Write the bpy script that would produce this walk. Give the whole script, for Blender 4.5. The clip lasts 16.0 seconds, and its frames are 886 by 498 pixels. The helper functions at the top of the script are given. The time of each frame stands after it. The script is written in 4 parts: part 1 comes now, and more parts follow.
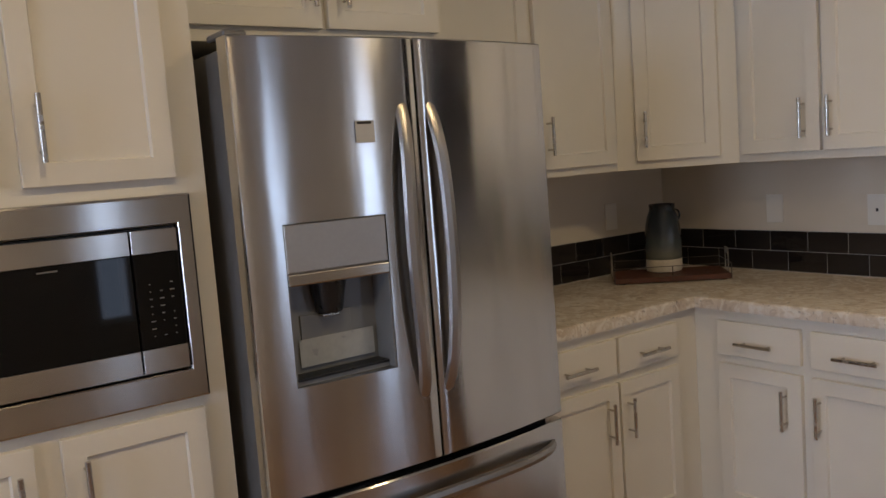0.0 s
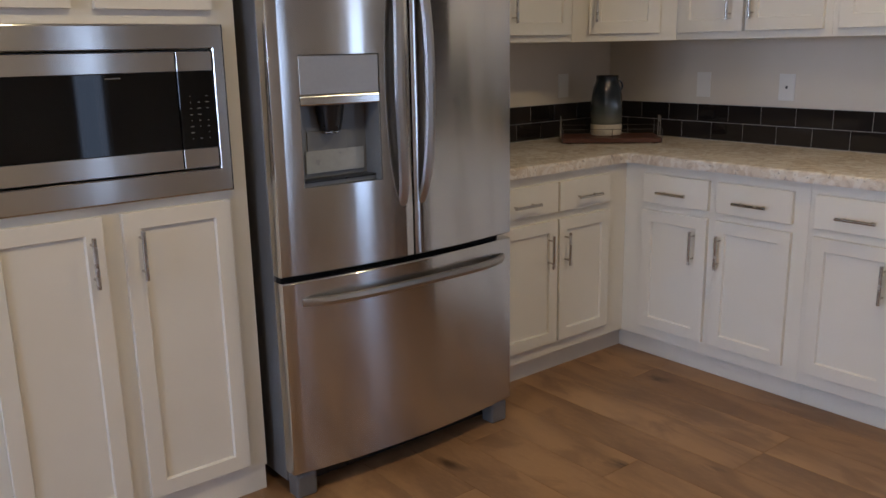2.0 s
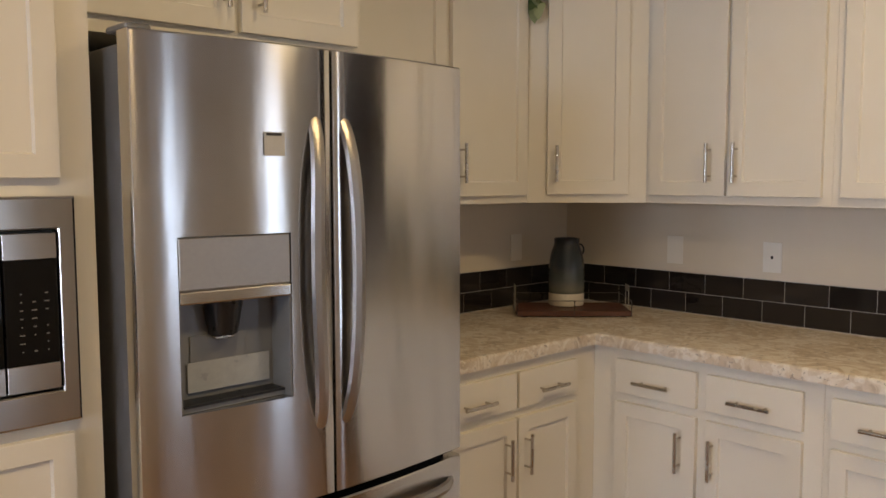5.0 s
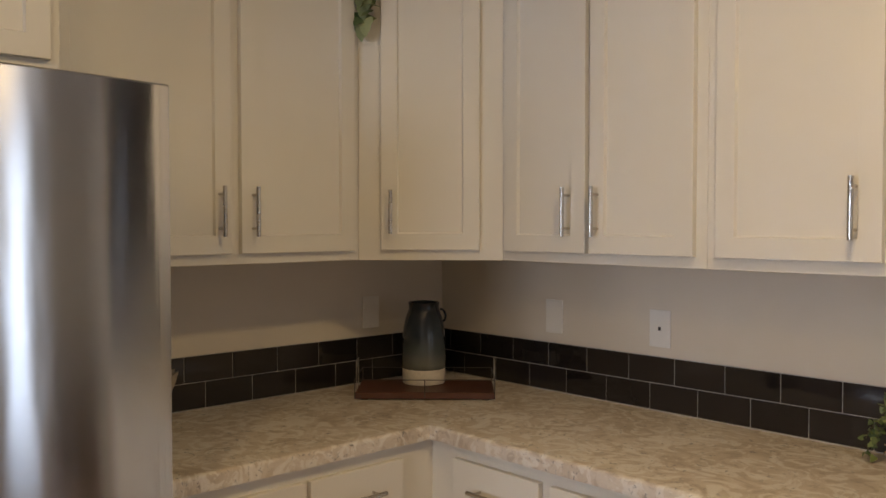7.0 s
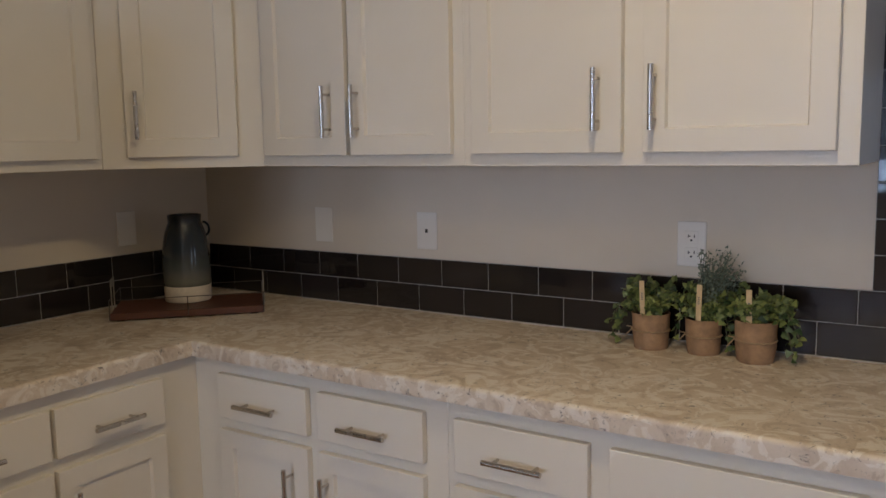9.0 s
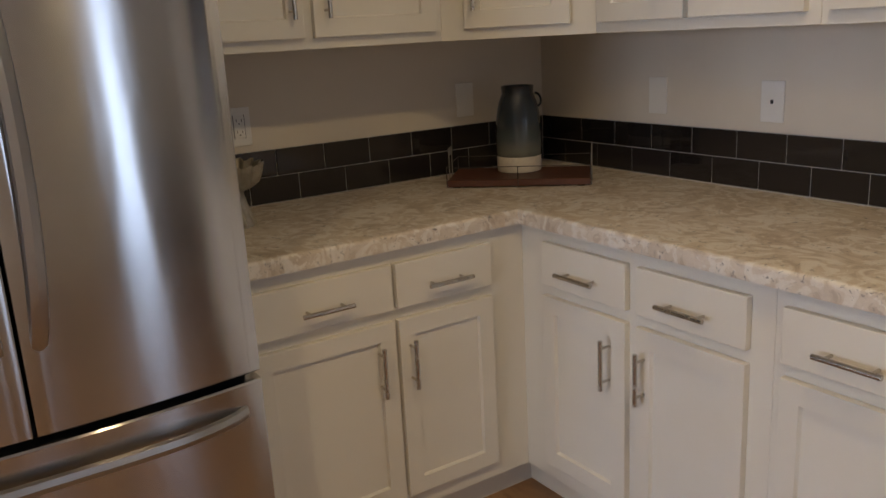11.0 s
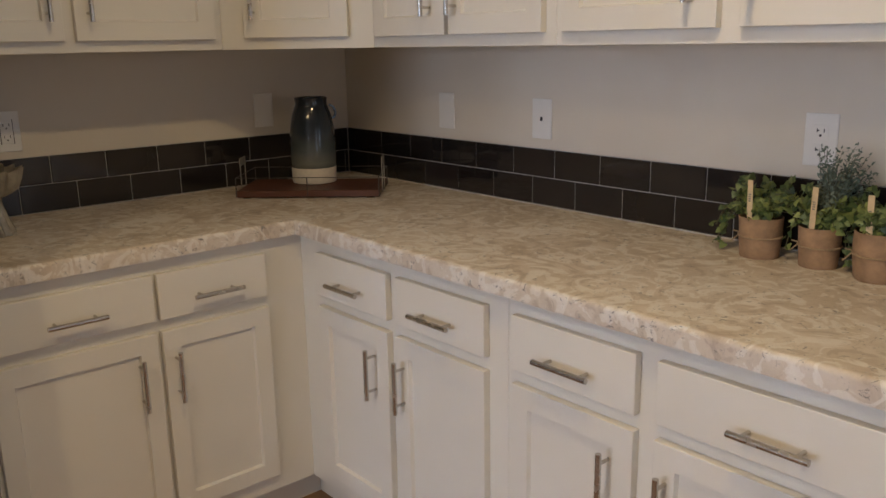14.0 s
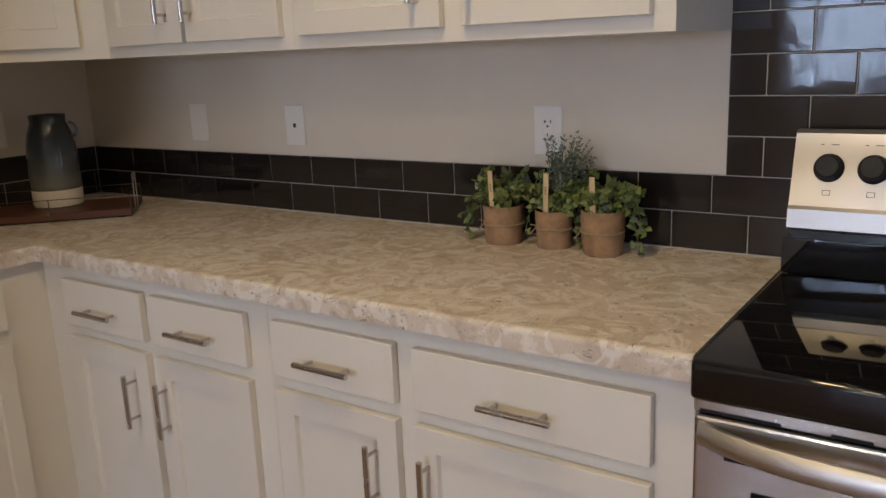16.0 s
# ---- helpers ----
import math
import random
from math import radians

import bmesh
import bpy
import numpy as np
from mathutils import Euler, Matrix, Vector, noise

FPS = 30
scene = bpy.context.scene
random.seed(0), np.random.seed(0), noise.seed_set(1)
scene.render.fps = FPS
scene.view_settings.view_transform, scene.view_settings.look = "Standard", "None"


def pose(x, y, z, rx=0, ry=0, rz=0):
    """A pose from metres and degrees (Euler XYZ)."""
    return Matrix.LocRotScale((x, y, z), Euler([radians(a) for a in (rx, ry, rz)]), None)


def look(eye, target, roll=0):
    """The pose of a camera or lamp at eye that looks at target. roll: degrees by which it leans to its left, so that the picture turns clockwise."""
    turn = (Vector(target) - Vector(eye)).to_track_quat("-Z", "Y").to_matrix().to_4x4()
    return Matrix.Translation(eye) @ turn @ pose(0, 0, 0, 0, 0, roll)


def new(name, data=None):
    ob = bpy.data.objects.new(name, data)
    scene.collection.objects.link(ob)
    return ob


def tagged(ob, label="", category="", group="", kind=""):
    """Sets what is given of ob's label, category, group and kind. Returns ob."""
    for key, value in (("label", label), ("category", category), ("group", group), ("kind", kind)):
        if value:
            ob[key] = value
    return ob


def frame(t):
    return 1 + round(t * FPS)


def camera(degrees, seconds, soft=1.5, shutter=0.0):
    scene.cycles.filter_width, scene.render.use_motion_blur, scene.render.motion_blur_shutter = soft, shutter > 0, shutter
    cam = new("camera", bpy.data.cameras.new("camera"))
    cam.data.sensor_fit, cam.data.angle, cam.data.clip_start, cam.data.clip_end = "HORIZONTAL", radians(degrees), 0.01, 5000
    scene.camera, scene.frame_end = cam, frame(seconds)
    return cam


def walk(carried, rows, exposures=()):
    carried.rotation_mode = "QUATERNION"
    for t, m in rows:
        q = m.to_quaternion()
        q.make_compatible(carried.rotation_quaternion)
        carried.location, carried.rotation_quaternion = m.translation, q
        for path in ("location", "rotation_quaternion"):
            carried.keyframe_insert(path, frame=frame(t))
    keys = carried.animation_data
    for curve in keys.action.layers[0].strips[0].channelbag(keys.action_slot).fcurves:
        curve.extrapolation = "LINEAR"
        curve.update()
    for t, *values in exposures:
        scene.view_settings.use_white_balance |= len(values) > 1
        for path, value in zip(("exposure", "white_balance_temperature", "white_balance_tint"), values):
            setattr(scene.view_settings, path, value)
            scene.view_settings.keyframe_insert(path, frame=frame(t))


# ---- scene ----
cam = camera(55.9, 16.0)
PATH = [
    (0, (2.554, -3.141, 1.472), (0.944, -1.974, 1.263), -4.3),
    (0.5, (2.602, -3.324, 1.465), (1.008, -2.132, 1.272), -4.2),
    (1, (2.659, -3.479, 1.447), (1.11, -2.229, 1.253), -3.3),
    (1.5, (2.828, -3.502, 1.407), (1.284, -2.277, 1.065), -2.6),
    (2, (2.945, -3.521, 1.369), (1.43, -2.303, 0.9), -1.1),
    (2.5, (2.972, -3.508, 1.305), (1.472, -2.329, 0.707), -0.0),
    (3, (2.891, -3.516, 1.352), (1.427, -2.345, 0.656), 0.3),
    (3.5, (2.815, -3.472, 1.401), (1.296, -2.264, 0.918), 0.3),
    (4, (2.662, -3.41, 1.465), (1.188, -2.106, 1.109), 0.7),
    (6.5, (2.407, -2.428, 1.488), (0.922, -1.089, 1.478), -0.4),
    (7, (2.435, -2.246, 1.495), (0.967, -0.889, 1.435), -0.0),
    (7.5, (2.43, -2.17, 1.501), (1.039, -0.739, 1.368), 0.7),
    (8, (2.44, -2.149, 1.503), (1.179, -0.605, 1.341), 0.9),
    (8.5, (2.449, -2.139, 1.481), (1.321, -0.499, 1.288), 0.3),
    (9, (2.456, -2.139, 1.437), (1.368, -0.478, 1.188), -1.0),
    (9.5, (2.432, -2.145, 1.42), (1.152, -0.653, 1.056), -2.9),
    (10, (2.43, -2.167, 1.417), (0.942, -0.904, 0.982), -3.8),
    (12.5, (2.59, -1.877, 1.402), (0.934, -0.886, 0.876), -3.0),
    (13, (2.63, -1.859, 1.398), (1.024, -0.773, 0.905), -2.3),
    (13.5, (2.65, -1.851, 1.398), (1.114, -0.666, 0.911), -1.2),
    (14, (2.665, -1.839, 1.395), (1.198, -0.568, 0.913), -1.0),
    (14.5, (2.69, -1.815, 1.396), (1.301, -0.457, 0.922), -1.6),
    (15, (2.709, -1.804, 1.402), (1.419, -0.348, 0.938), -2.3),
    (15.5, (2.728, -1.791, 1.4), (1.531, -0.252, 0.95), -2.3),
    (16, (2.738, -1.799, 1.366), (1.636, -0.195, 0.904), -2.4),
]
walk(cam, [(t, look(eye, target, roll)) for t, eye, target, roll in PATH],
     exposures=[(0, -0.47, 6500, 10), (0.5, -0.42, 6850, 10), (1, -0.45, 6300, 10), (1.5, -0.48, 5950, 10), (2, -0.32, 5950, 10), (2.5, -0.22, 6100, 10), (3, -0.16, 6200, 10), (3.5, -0.08, 6450, 10), (4, 0.0, 6950, 10),
                (6.5, -0.13, 7350, 10), (7, -0.16, 7250, 10), (8, -0.38, 6550, 10), (9, -0.42, 6300, 10), (10, -0.38, 6550, 10), (12.5, -0.08, 6650, 10), (14, -0.05, 6500, 10), (15, -0.06, 6750, 10), (16, -0.2, 6500, 10)])

# ---- light ----
world = bpy.data.worlds.new("sky")
scene.world = world
world.use_nodes = True
wn = world.node_tree.nodes
sky = wn.new("ShaderNodeTexSky")
sky.sky_type, sky.sun_disc = "NISHITA", False
sky.sun_elevation, sky.sun_rotation = radians(38), radians(150)
wn["Background"].inputs["Strength"].default_value = 0.1
world.node_tree.links.new(sky.outputs[0], wn["Background"].inputs[0])

ROOM_X, ROOM_Y, ROOM_Z = 5.2, -8.6, 2.62
NOOK_X, NOOK_Y = 3.45, 0.95


def lamp(name, kind, m, watts, colour, **settings):
    data = bpy.data.lights.new(name, kind)
    data.energy, data.color = watts, colour
    if kind == "AREA":
        data.shape, data.size, data.size_y = settings["shape"], settings["size"], settings.get("size_y", settings["size"])
        data.spread = settings.get("spread", math.pi)
    ob = new(name, data)
    ob.matrix_world = m
    return ob


WARM = (1.0, 0.745, 0.40)
DAY = (0.58, 0.72, 1.0)
CANS = [(2.1, -1.3), (2.1, -2.75), (2.1, -4.4), (2.1, -6.4)]
for cx, cy in CANS:
    lamp("downlight_lamp", "AREA", pose(cx, cy, ROOM_Z - 0.014), 13.6, WARM, shape="DISK", size=0.16)
lamp("door_daylight", "AREA", look((ROOM_X + 0.02, -0.02, 1.1), (0, -0.02, 1.1)), 7.5, DAY, shape="RECTANGLE", size=0.3, size_y=1.9)
lamp("side_window_daylight", "AREA", look((ROOM_X + 0.02, -1.54, 1.26), (0, -1.54, 1.26)), 3.0, DAY, shape="RECTANGLE", size=0.2, size_y=1.5)
lamp("window_daylight", "AREA", look((1.06, ROOM_Y - 0.17, 1.48), (1.5, 0, 1.25)), 100, DAY, shape="RECTANGLE", size=1.1, size_y=1.35)
lamp("wide_window_daylight", "AREA", look((2.95, ROOM_Y - 0.02, 1.48), (1.5, 0, 1.25)), 92, DAY, shape="RECTANGLE", size=1.3, size_y=1.3)


# ---- materials ----
def mat(name):
    m = bpy.data.materials.new(name)
    m.use_nodes = True
    nt = m.node_tree
    return m, nt, nt.nodes["Principled BSDF"]


def node(nt, kind, **inputs):
    n = nt.nodes.new(kind)
    for key, value in inputs.items():
        n.inputs[key.replace("_", " ")].default_value = value
    return n


def coords(nt, scale=(1, 1, 1), space="Object"):
    """Coordinates in metres, stretched by scale."""
    tc = nt.nodes.new("ShaderNodeTexCoord")
    mp = nt.nodes.new("ShaderNodeMapping")
    mp.inputs["Scale"].default_value = scale
    nt.links.new(tc.outputs[space], mp.inputs["Vector"])
    return mp.outputs["Vector"]


def noise_tex(nt, vec, scale, detail=4, rough=0.6, distortion=0.0):
    n = node(nt, "ShaderNodeTexNoise", Scale=scale, Detail=detail, Roughness=rough, Distortion=distortion)
    nt.links.new(vec, n.inputs["Vector"])
    return n.outputs["Fac"]


def ramp(nt, fac, stops):
    r = nt.nodes.new("ShaderNodeValToRGB")
    els = r.color_ramp.elements
    while len(els) < len(stops):
        els.new(0.5)
    for e, (p, c) in zip(els, stops):
        e.position, e.color = p, (*c, 1) if len(c) == 3 else c
    nt.links.new(fac, r.inputs["Fac"])
    return r.outputs["Color"]


def grey(a):
    return (a, a, a)


def mix(nt, fac, a, b, kind="MIX"):
    n = nt.nodes.new("ShaderNodeMix")
    n.data_type, n.blend_type = "RGBA", kind
    for sock, value in ((n.inputs["Factor"], fac), (n.inputs["A"], a), (n.inputs["B"], b)):
        if isinstance(value, (int, float)):
            sock.default_value = value
        elif isinstance(value, tuple):
            sock.default_value = (*value, 1)
        else:
            nt.links.new(value, sock)
    return n.outputs["Result"]


def bump(nt, bsdf, height, strength, distance=0.002):
    b = node(nt, "ShaderNodeBump", Strength=strength, Distance=distance)
    nt.links.new(height, b.inputs["Height"])
    nt.links.new(b.outputs["Normal"], bsdf.inputs["Normal"])


def painted(name, colour, rough=0.42, grain=90, depth=0.12, vary=0.06, stretch=(1, 1, 1)):
    """Paint: slight mottling, brush or roller texture."""
    m, nt, b = mat(name)
    v = coords(nt)
    vs = coords(nt, stretch)
    big = noise_tex(nt, v, 2.3, 3)
    fine = noise_tex(nt, vs, grain, 3)
    dark = tuple(c * (1 - vary) for c in colour)
    light = tuple(min(1, c * (1 + vary * 0.6)) for c in colour)
    nt.links.new(ramp(nt, big, [(0.3, dark), (0.7, light)]), b.inputs["Base Color"])
    nt.links.new(ramp(nt, fine, [(0.2, grey(rough - 0.06)), (0.8, grey(rough + 0.08))]), b.inputs["Roughness"])
    bump(nt, b, fine, depth, 0.001)
    return m


def plain(name, colour, rough=0.5, metal=0.0, spots=0.08, scale=40):
    m, nt, b = mat(name)
    f = noise_tex(nt, coords(nt), scale, 3)
    nt.links.new(ramp(nt, f, [(0.25, tuple(c * (1 - spots) for c in colour)), (0.75, tuple(min(1, c * (1 + spots)) for c in colour))]), b.inputs["Base Color"])
    nt.links.new(ramp(nt, f, [(0.25, grey(max(0.02, rough * 0.85))), (0.75, grey(min(1, rough * 1.15)))]), b.inputs["Roughness"])
    b.inputs["Metallic"].default_value = metal
    return m


def steel(name, colour, rough, aniso, wave=0.0, turn=0.25):
    """Brushed stainless steel: reflections drawn out upright, faint smears and dents."""
    m, nt, b = mat(name)
    scratch = noise_tex(nt, coords(nt, (0.6, 0.6, 14.0)), 45, 4, 0.7)
    smear = noise_tex(nt, coords(nt, (1, 1, 0.5)), 4.5, 4)
    nt.links.new(ramp(nt, smear, [(0.3, tuple(c * 0.93 for c in colour)), (0.7, colour)]), b.inputs["Base Color"])
    r = mix(nt, 0.8, ramp(nt, scratch, [(0.3, grey(rough - 0.02)), (0.7, grey(rough + 0.02))]), ramp(nt, smear, [(0.35, grey(rough - 0.035)), (0.65, grey(rough + 0.035))]))
    nt.links.new(r, b.inputs["Roughness"])
    b.inputs["Metallic"].default_value = 1.0
    b.inputs["Anisotropic"].default_value = aniso
    b.inputs["Anisotropic Rotation"].default_value = turn
    tan = nt.nodes.new("ShaderNodeTangent")
    tan.direction_type, tan.axis = "RADIAL", "Z"
    nt.links.new(tan.outputs[0], b.inputs["Tangent"])
    if wave:
        dents = noise_tex(nt, coords(nt, (1, 1, 0.16)), 9, 2.5, 0.45)
        bump(nt, b, dents, wave, 0.01)
    return m


def wall_paint():
    return painted("wall_paint", (0.68, 0.615, 0.52), 0.75, 160, 0.25, 0.04)


def laminate():
    """Stone-patterned laminate: tan ground, pale leaf-shaped patches, brown clouds, clustered dark flecks."""
    m, nt, b = mat("stone_laminate")
    v = coords(nt)
    cloud = noise_tex(nt, v, 6.5, 5, 0.6, 0.8)
    patch = noise_tex(nt, v, 12.5, 4, 0.52, 2.4)
    fleck = noise_tex(nt, v, 70, 5, 0.7, 0.8)
    group = noise_tex(nt, v, 11, 4, 0.6, 1.2)
    fine = noise_tex(nt, v, 190, 4, 0.7)
    base = ramp(nt, cloud, [(0.30, (0.47, 0.388, 0.305)), (0.45, (0.585, 0.507, 0.42)), (0.58, (0.665, 0.597, 0.515)), (0.74, (0.525, 0.44, 0.35))])
    pale = ramp(nt, patch, [(0.515, grey(0.0)), (0.54, grey(0.6)), (0.68, grey(0.9))])
    base = mix(nt, pale, base, (0.78, 0.745, 0.69))
    brown = ramp(nt, patch, [(0.36, grey(0.6)), (0.41, grey(0.0))])
    base = mix(nt, brown, base, (0.42, 0.34, 0.27))
    where = ramp(nt, group, [(0.44, grey(0.0)), (0.53, grey(1.0))])
    spots = ramp(nt, fleck, [(0.37, grey(0.8)), (0.42, grey(0.0))])
    base = mix(nt, mix(nt, 1.0, spots, where, "MULTIPLY"), base, (0.12, 0.115, 0.12))
    base = mix(nt, ramp(nt, fine, [(0.40, grey(0.09)), (0.60, grey(0.0))]), base, (0.28, 0.23, 0.19))
    nt.links.new(base, b.inputs["Base Color"])
    nt.links.new(ramp(nt, fleck, [(0.2, grey(0.34)), (0.8, grey(0.46))]), b.inputs["Roughness"])
    bump(nt, b, fine, 0.08, 0.001)
    return m


def plank_wood():
    """Brown oak vinyl: long grain, cathedral bands, knots, tone by plank."""
    m, nt, b = mat("oak_plank")
    info = nt.nodes.new("ShaderNodeObjectInfo")
    tc = nt.nodes.new("ShaderNodeTexCoord")
    shift = nt.nodes.new("ShaderNodeVectorMath")
    shift.operation = "MULTIPLY_ADD"
    nt.links.new(info.outputs["Random"], shift.inputs[0])
    shift.inputs[1].default_value = (37, 19, 5)
    nt.links.new(tc.outputs["Object"], shift.inputs[2])
    mp = nt.nodes.new("ShaderNodeMapping")
    mp.inputs["Scale"].default_value = (1.0, 3.6, 1.0)
    nt.links.new(shift.outputs[0], mp.inputs["Vector"])
    v = mp.outputs["Vector"]
    band = noise_tex(nt, v, 1.5, 3, 0.5, 0.7)
    grain = noise_tex(nt, v, 26, 6, 0.7, 0.4)
    tone = ramp(nt, info.outputs["Random"], [(0.0, (0.275, 0.150, 0.067)), (0.45, (0.315, 0.176, 0.081)), (1.0, (0.36, 0.206, 0.098))])
    c = mix(nt, ramp(nt, band, [(0.34, grey(0.75)), (0.60, grey(0.0))]), tone, (0.145, 0.076, 0.037))
    c = mix(nt, ramp(nt, grain, [(0.45, grey(0.0)), (0.75, grey(0.2))]), c, (0.50, 0.33, 0.18))
    vor = node(nt, "ShaderNodeTexVoronoi", Scale=3.4)
    mk = nt.nodes.new("ShaderNodeMapping")
    mk.inputs["Scale"].default_value = (0.8, 1.6, 1.0)
    nt.links.new(shift.outputs[0], mk.inputs["Vector"])
    warp = mix(nt, 0.16, mk.outputs["Vector"], noise_tex(nt, v, 6, 3))
    nt.links.new(warp, vor.inputs["Vector"])
    knot = ramp(nt, vor.outputs["Distance"], [(0.03, grey(0.9)), (0.16, grey(0.0))])
    c = mix(nt, knot, c, (0.05, 0.024, 0.012))
    mb = nt.nodes.new("ShaderNodeMapping")
    mb.inputs["Scale"].default_value = (1.0, 1.9, 1.0)
    nt.links.new(shift.outputs[0], mb.inputs["Vector"])
    blotch = noise_tex(nt, mb.outputs["Vector"], 4.2, 4, 0.55, 0.6)
    c = mix(nt, ramp(nt, blotch, [(0.34, grey(0.6)), (0.50, grey(0.0))]), c, (0.15, 0.077, 0.036))
    nt.links.new(c, b.inputs["Base Color"])
    nt.links.new(ramp(nt, grain, [(0.2, grey(0.34)), (0.8, grey(0.5))]), b.inputs["Roughness"])
    bump(nt, b, grain, 0.15, 0.001)
    return m


def glazed_tile():
    """Dark brown glazed tile with a wavy surface."""
    m, nt, b = mat("dark_glazed_tile")
    info = nt.nodes.new("ShaderNodeObjectInfo")
    geo = coords(nt)
    f = noise_tex(nt, geo, 9, 2, 0.4)
    tone = ramp(nt, info.outputs["Random"], [(0, (0.015, 0.0125, 0.012)), (1, (0.026, 0.0215, 0.020))])
    nt.links.new(tone, b.inputs["Base Color"])
    nt.links.new(ramp(nt, noise_tex(nt, geo, 30, 3), [(0.3, grey(0.03)), (0.7, grey(0.07))]), b.inputs["Roughness"])
    bump(nt, b, f, 0.10, 0.012)
    return m


def pot_glaze():
    """Jar glaze: charcoal blue, running to grey-green, bare cream clay at the foot."""
    m, nt, b = mat("jar_glaze")
    tc = nt.nodes.new("ShaderNodeTexCoord")
    sep = nt.nodes.new("ShaderNodeSeparateXYZ")
    nt.links.new(tc.outputs["Object"], sep.inputs[0])
    wob = noise_tex(nt, coords(nt), 22, 4)
    h = nt.nodes.new("ShaderNodeMath")
    h.operation = "MULTIPLY_ADD"
    nt.links.new(wob, h.inputs[0])
    h.inputs[1].default_value = 0.02
    nt.links.new(sep.outputs["Z"], h.inputs[2])
    mr = node(nt, "ShaderNodeMapRange")
    nt.links.new(h.outputs[0], mr.inputs["Value"])
    mr.inputs["From Max"].default_value = 0.30
    c = ramp(nt, mr.outputs["Result"], [(0.0, (0.022, 0.025, 0.03)), (0.26, (0.17, 0.175, 0.15)), (0.40, (0.085, 0.098, 0.10)), (0.60, (0.026, 0.036, 0.047)), (1.0, (0.012, 0.016, 0.022))])
    nt.links.new(c, b.inputs["Base Color"])
    b.inputs["Roughness"].default_value = 0.09
    bump(nt, b, wob, 0.15, 0.004)
    return m


def leafy(name, a, c):
    m, nt, b = mat(name)
    geo = nt.nodes.new("ShaderNodeNewGeometry")
    nt.links.new(ramp(nt, geo.outputs["Random Per Island"], [(0.0, a), (1.0, c)]), b.inputs["Base Color"])
    b.inputs["Roughness"].default_value = 0.5
    b.inputs["Subsurface Weight"].default_value = 0.0
    return m


M_CAB = painted("cabinet_paint", (0.74, 0.71, 0.64), 0.36, 70, 0.10, 0.035, (1, 1, 0.25))
M_WALL = wall_paint()
M_CEIL = painted("ceiling_paint", (0.78, 0.77, 0.74), 0.8, 60, 0.5, 0.03)
M_LAM = laminate()
M_PLANK = plank_wood()
M_TILE = glazed_tile()
M_GROUT = plain("grout", (0.42, 0.40, 0.37), 0.85, 0, 0.15, 60)
M_SUB = plain("dark_joint", (0.03, 0.022, 0.016), 0.9)
M_STEEL = steel("brushed_steel", (0.60, 0.59, 0.58), 0.17, 0.97, 0.08)
M_STEEL_FLAT = steel("trim_steel", (0.56, 0.54, 0.51), 0.19, 0.9, 0.04)
M_STEEL_DULL = steel("dull_steel", (0.50, 0.485, 0.47), 0.42, 0.6)
M_HANDLE = steel("handle_steel", (0.42, 0.405, 0.39), 0.34, 0.4)
M_NICKEL = plain("brushed_nickel", (0.52, 0.49, 0.45), 0.26, 1.0, 0.03, 12)
M_GREYSIDE = plain("grey_fridge_side", (0.16, 0.16, 0.165), 0.42, 0.25, 0.06, 120)
M_BLACK = plain("black_plastic", (0.007, 0.007, 0.0075), 0.3)
M_KNOB = plain("matt_black_plastic", (0.006, 0.006, 0.0065), 0.6)
M_DARK = plain("dark_gap", (0.006, 0.006, 0.006), 0.8)
M_GLASS_BLACK = plain("black_glass", (0.002, 0.002, 0.0024), 0.035, 0, 0.02, 5)
M_GLASS_BLACK.node_tree.nodes["Principled BSDF"].inputs["Specular IOR Level"].default_value = 0.32
M_ENAMEL = plain("black_enamel", (0.005, 0.005, 0.0055), 0.045, 0, 0.03, 8)
M_PANEL = plain("silver_panel", (0.36, 0.35, 0.34), 0.35, 0.6, 0.04, 90)
M_CAVITY = plain("grey_cavity", (0.17, 0.18, 0.195), 0.32, 0.1, 0.03, 8)
M_PAPER = plain("paper", (0.46, 0.47, 0.48), 0.7, 0, 0.05, 60)
M_TAPE = plain("clear_tape", (0.33, 0.355, 0.38), 0.3, 0, 0.12, 25)
M_INK = plain("ink", (0.03, 0.03, 0.035), 0.7)
M_MARK = plain("pale_marking", (0.13, 0.13, 0.13), 0.6)
M_PLASTIC = plain("ivory_plastic", (0.78, 0.76, 0.72), 0.35, 0, 0.02, 30)
M_PLATE = painted("painted_over_plate", (0.80, 0.77, 0.71), 0.5, 120, 0.1, 0.03)
M_JAR = pot_glaze()
M_CLAY = plain("bare_clay", (0.66, 0.60, 0.50), 0.75, 0, 0.1, 90)
M_WIRE = plain("dark_wire", (0.06, 0.05, 0.045), 0.45, 0.8)
M_RAIL = plain("dull_metal_rail", (0.09, 0.08, 0.072), 0.5, 0.7)
M_TRAY = painted("tray_wood", (0.115, 0.042, 0.024), 0.42, 40, 0.4, 0.45, (1, 12, 12))
M_ZINC = plain("galvanised_zinc", (0.34, 0.31, 0.25), 0.46, 0.55, 0.4, 30)
M_POT = plain("kraft_paper_pot", (0.29, 0.18, 0.10), 0.85, 0, 0.35, 28)
M_TWINE = plain("jute_twine", (0.31, 0.215, 0.125), 0.9, 0, 0.2, 300)
M_STAKE = plain("pale_wood_stake", (0.55, 0.42, 0.25), 0.7, 0, 0.12, 90)
M_SOIL = plain("dark_soil", (0.03, 0.02, 0.014), 0.95, 0, 0.4, 200)
M_LEAF = leafy("ivy_leaf", (0.022, 0.052, 0.014), (0.21, 0.25, 0.07))
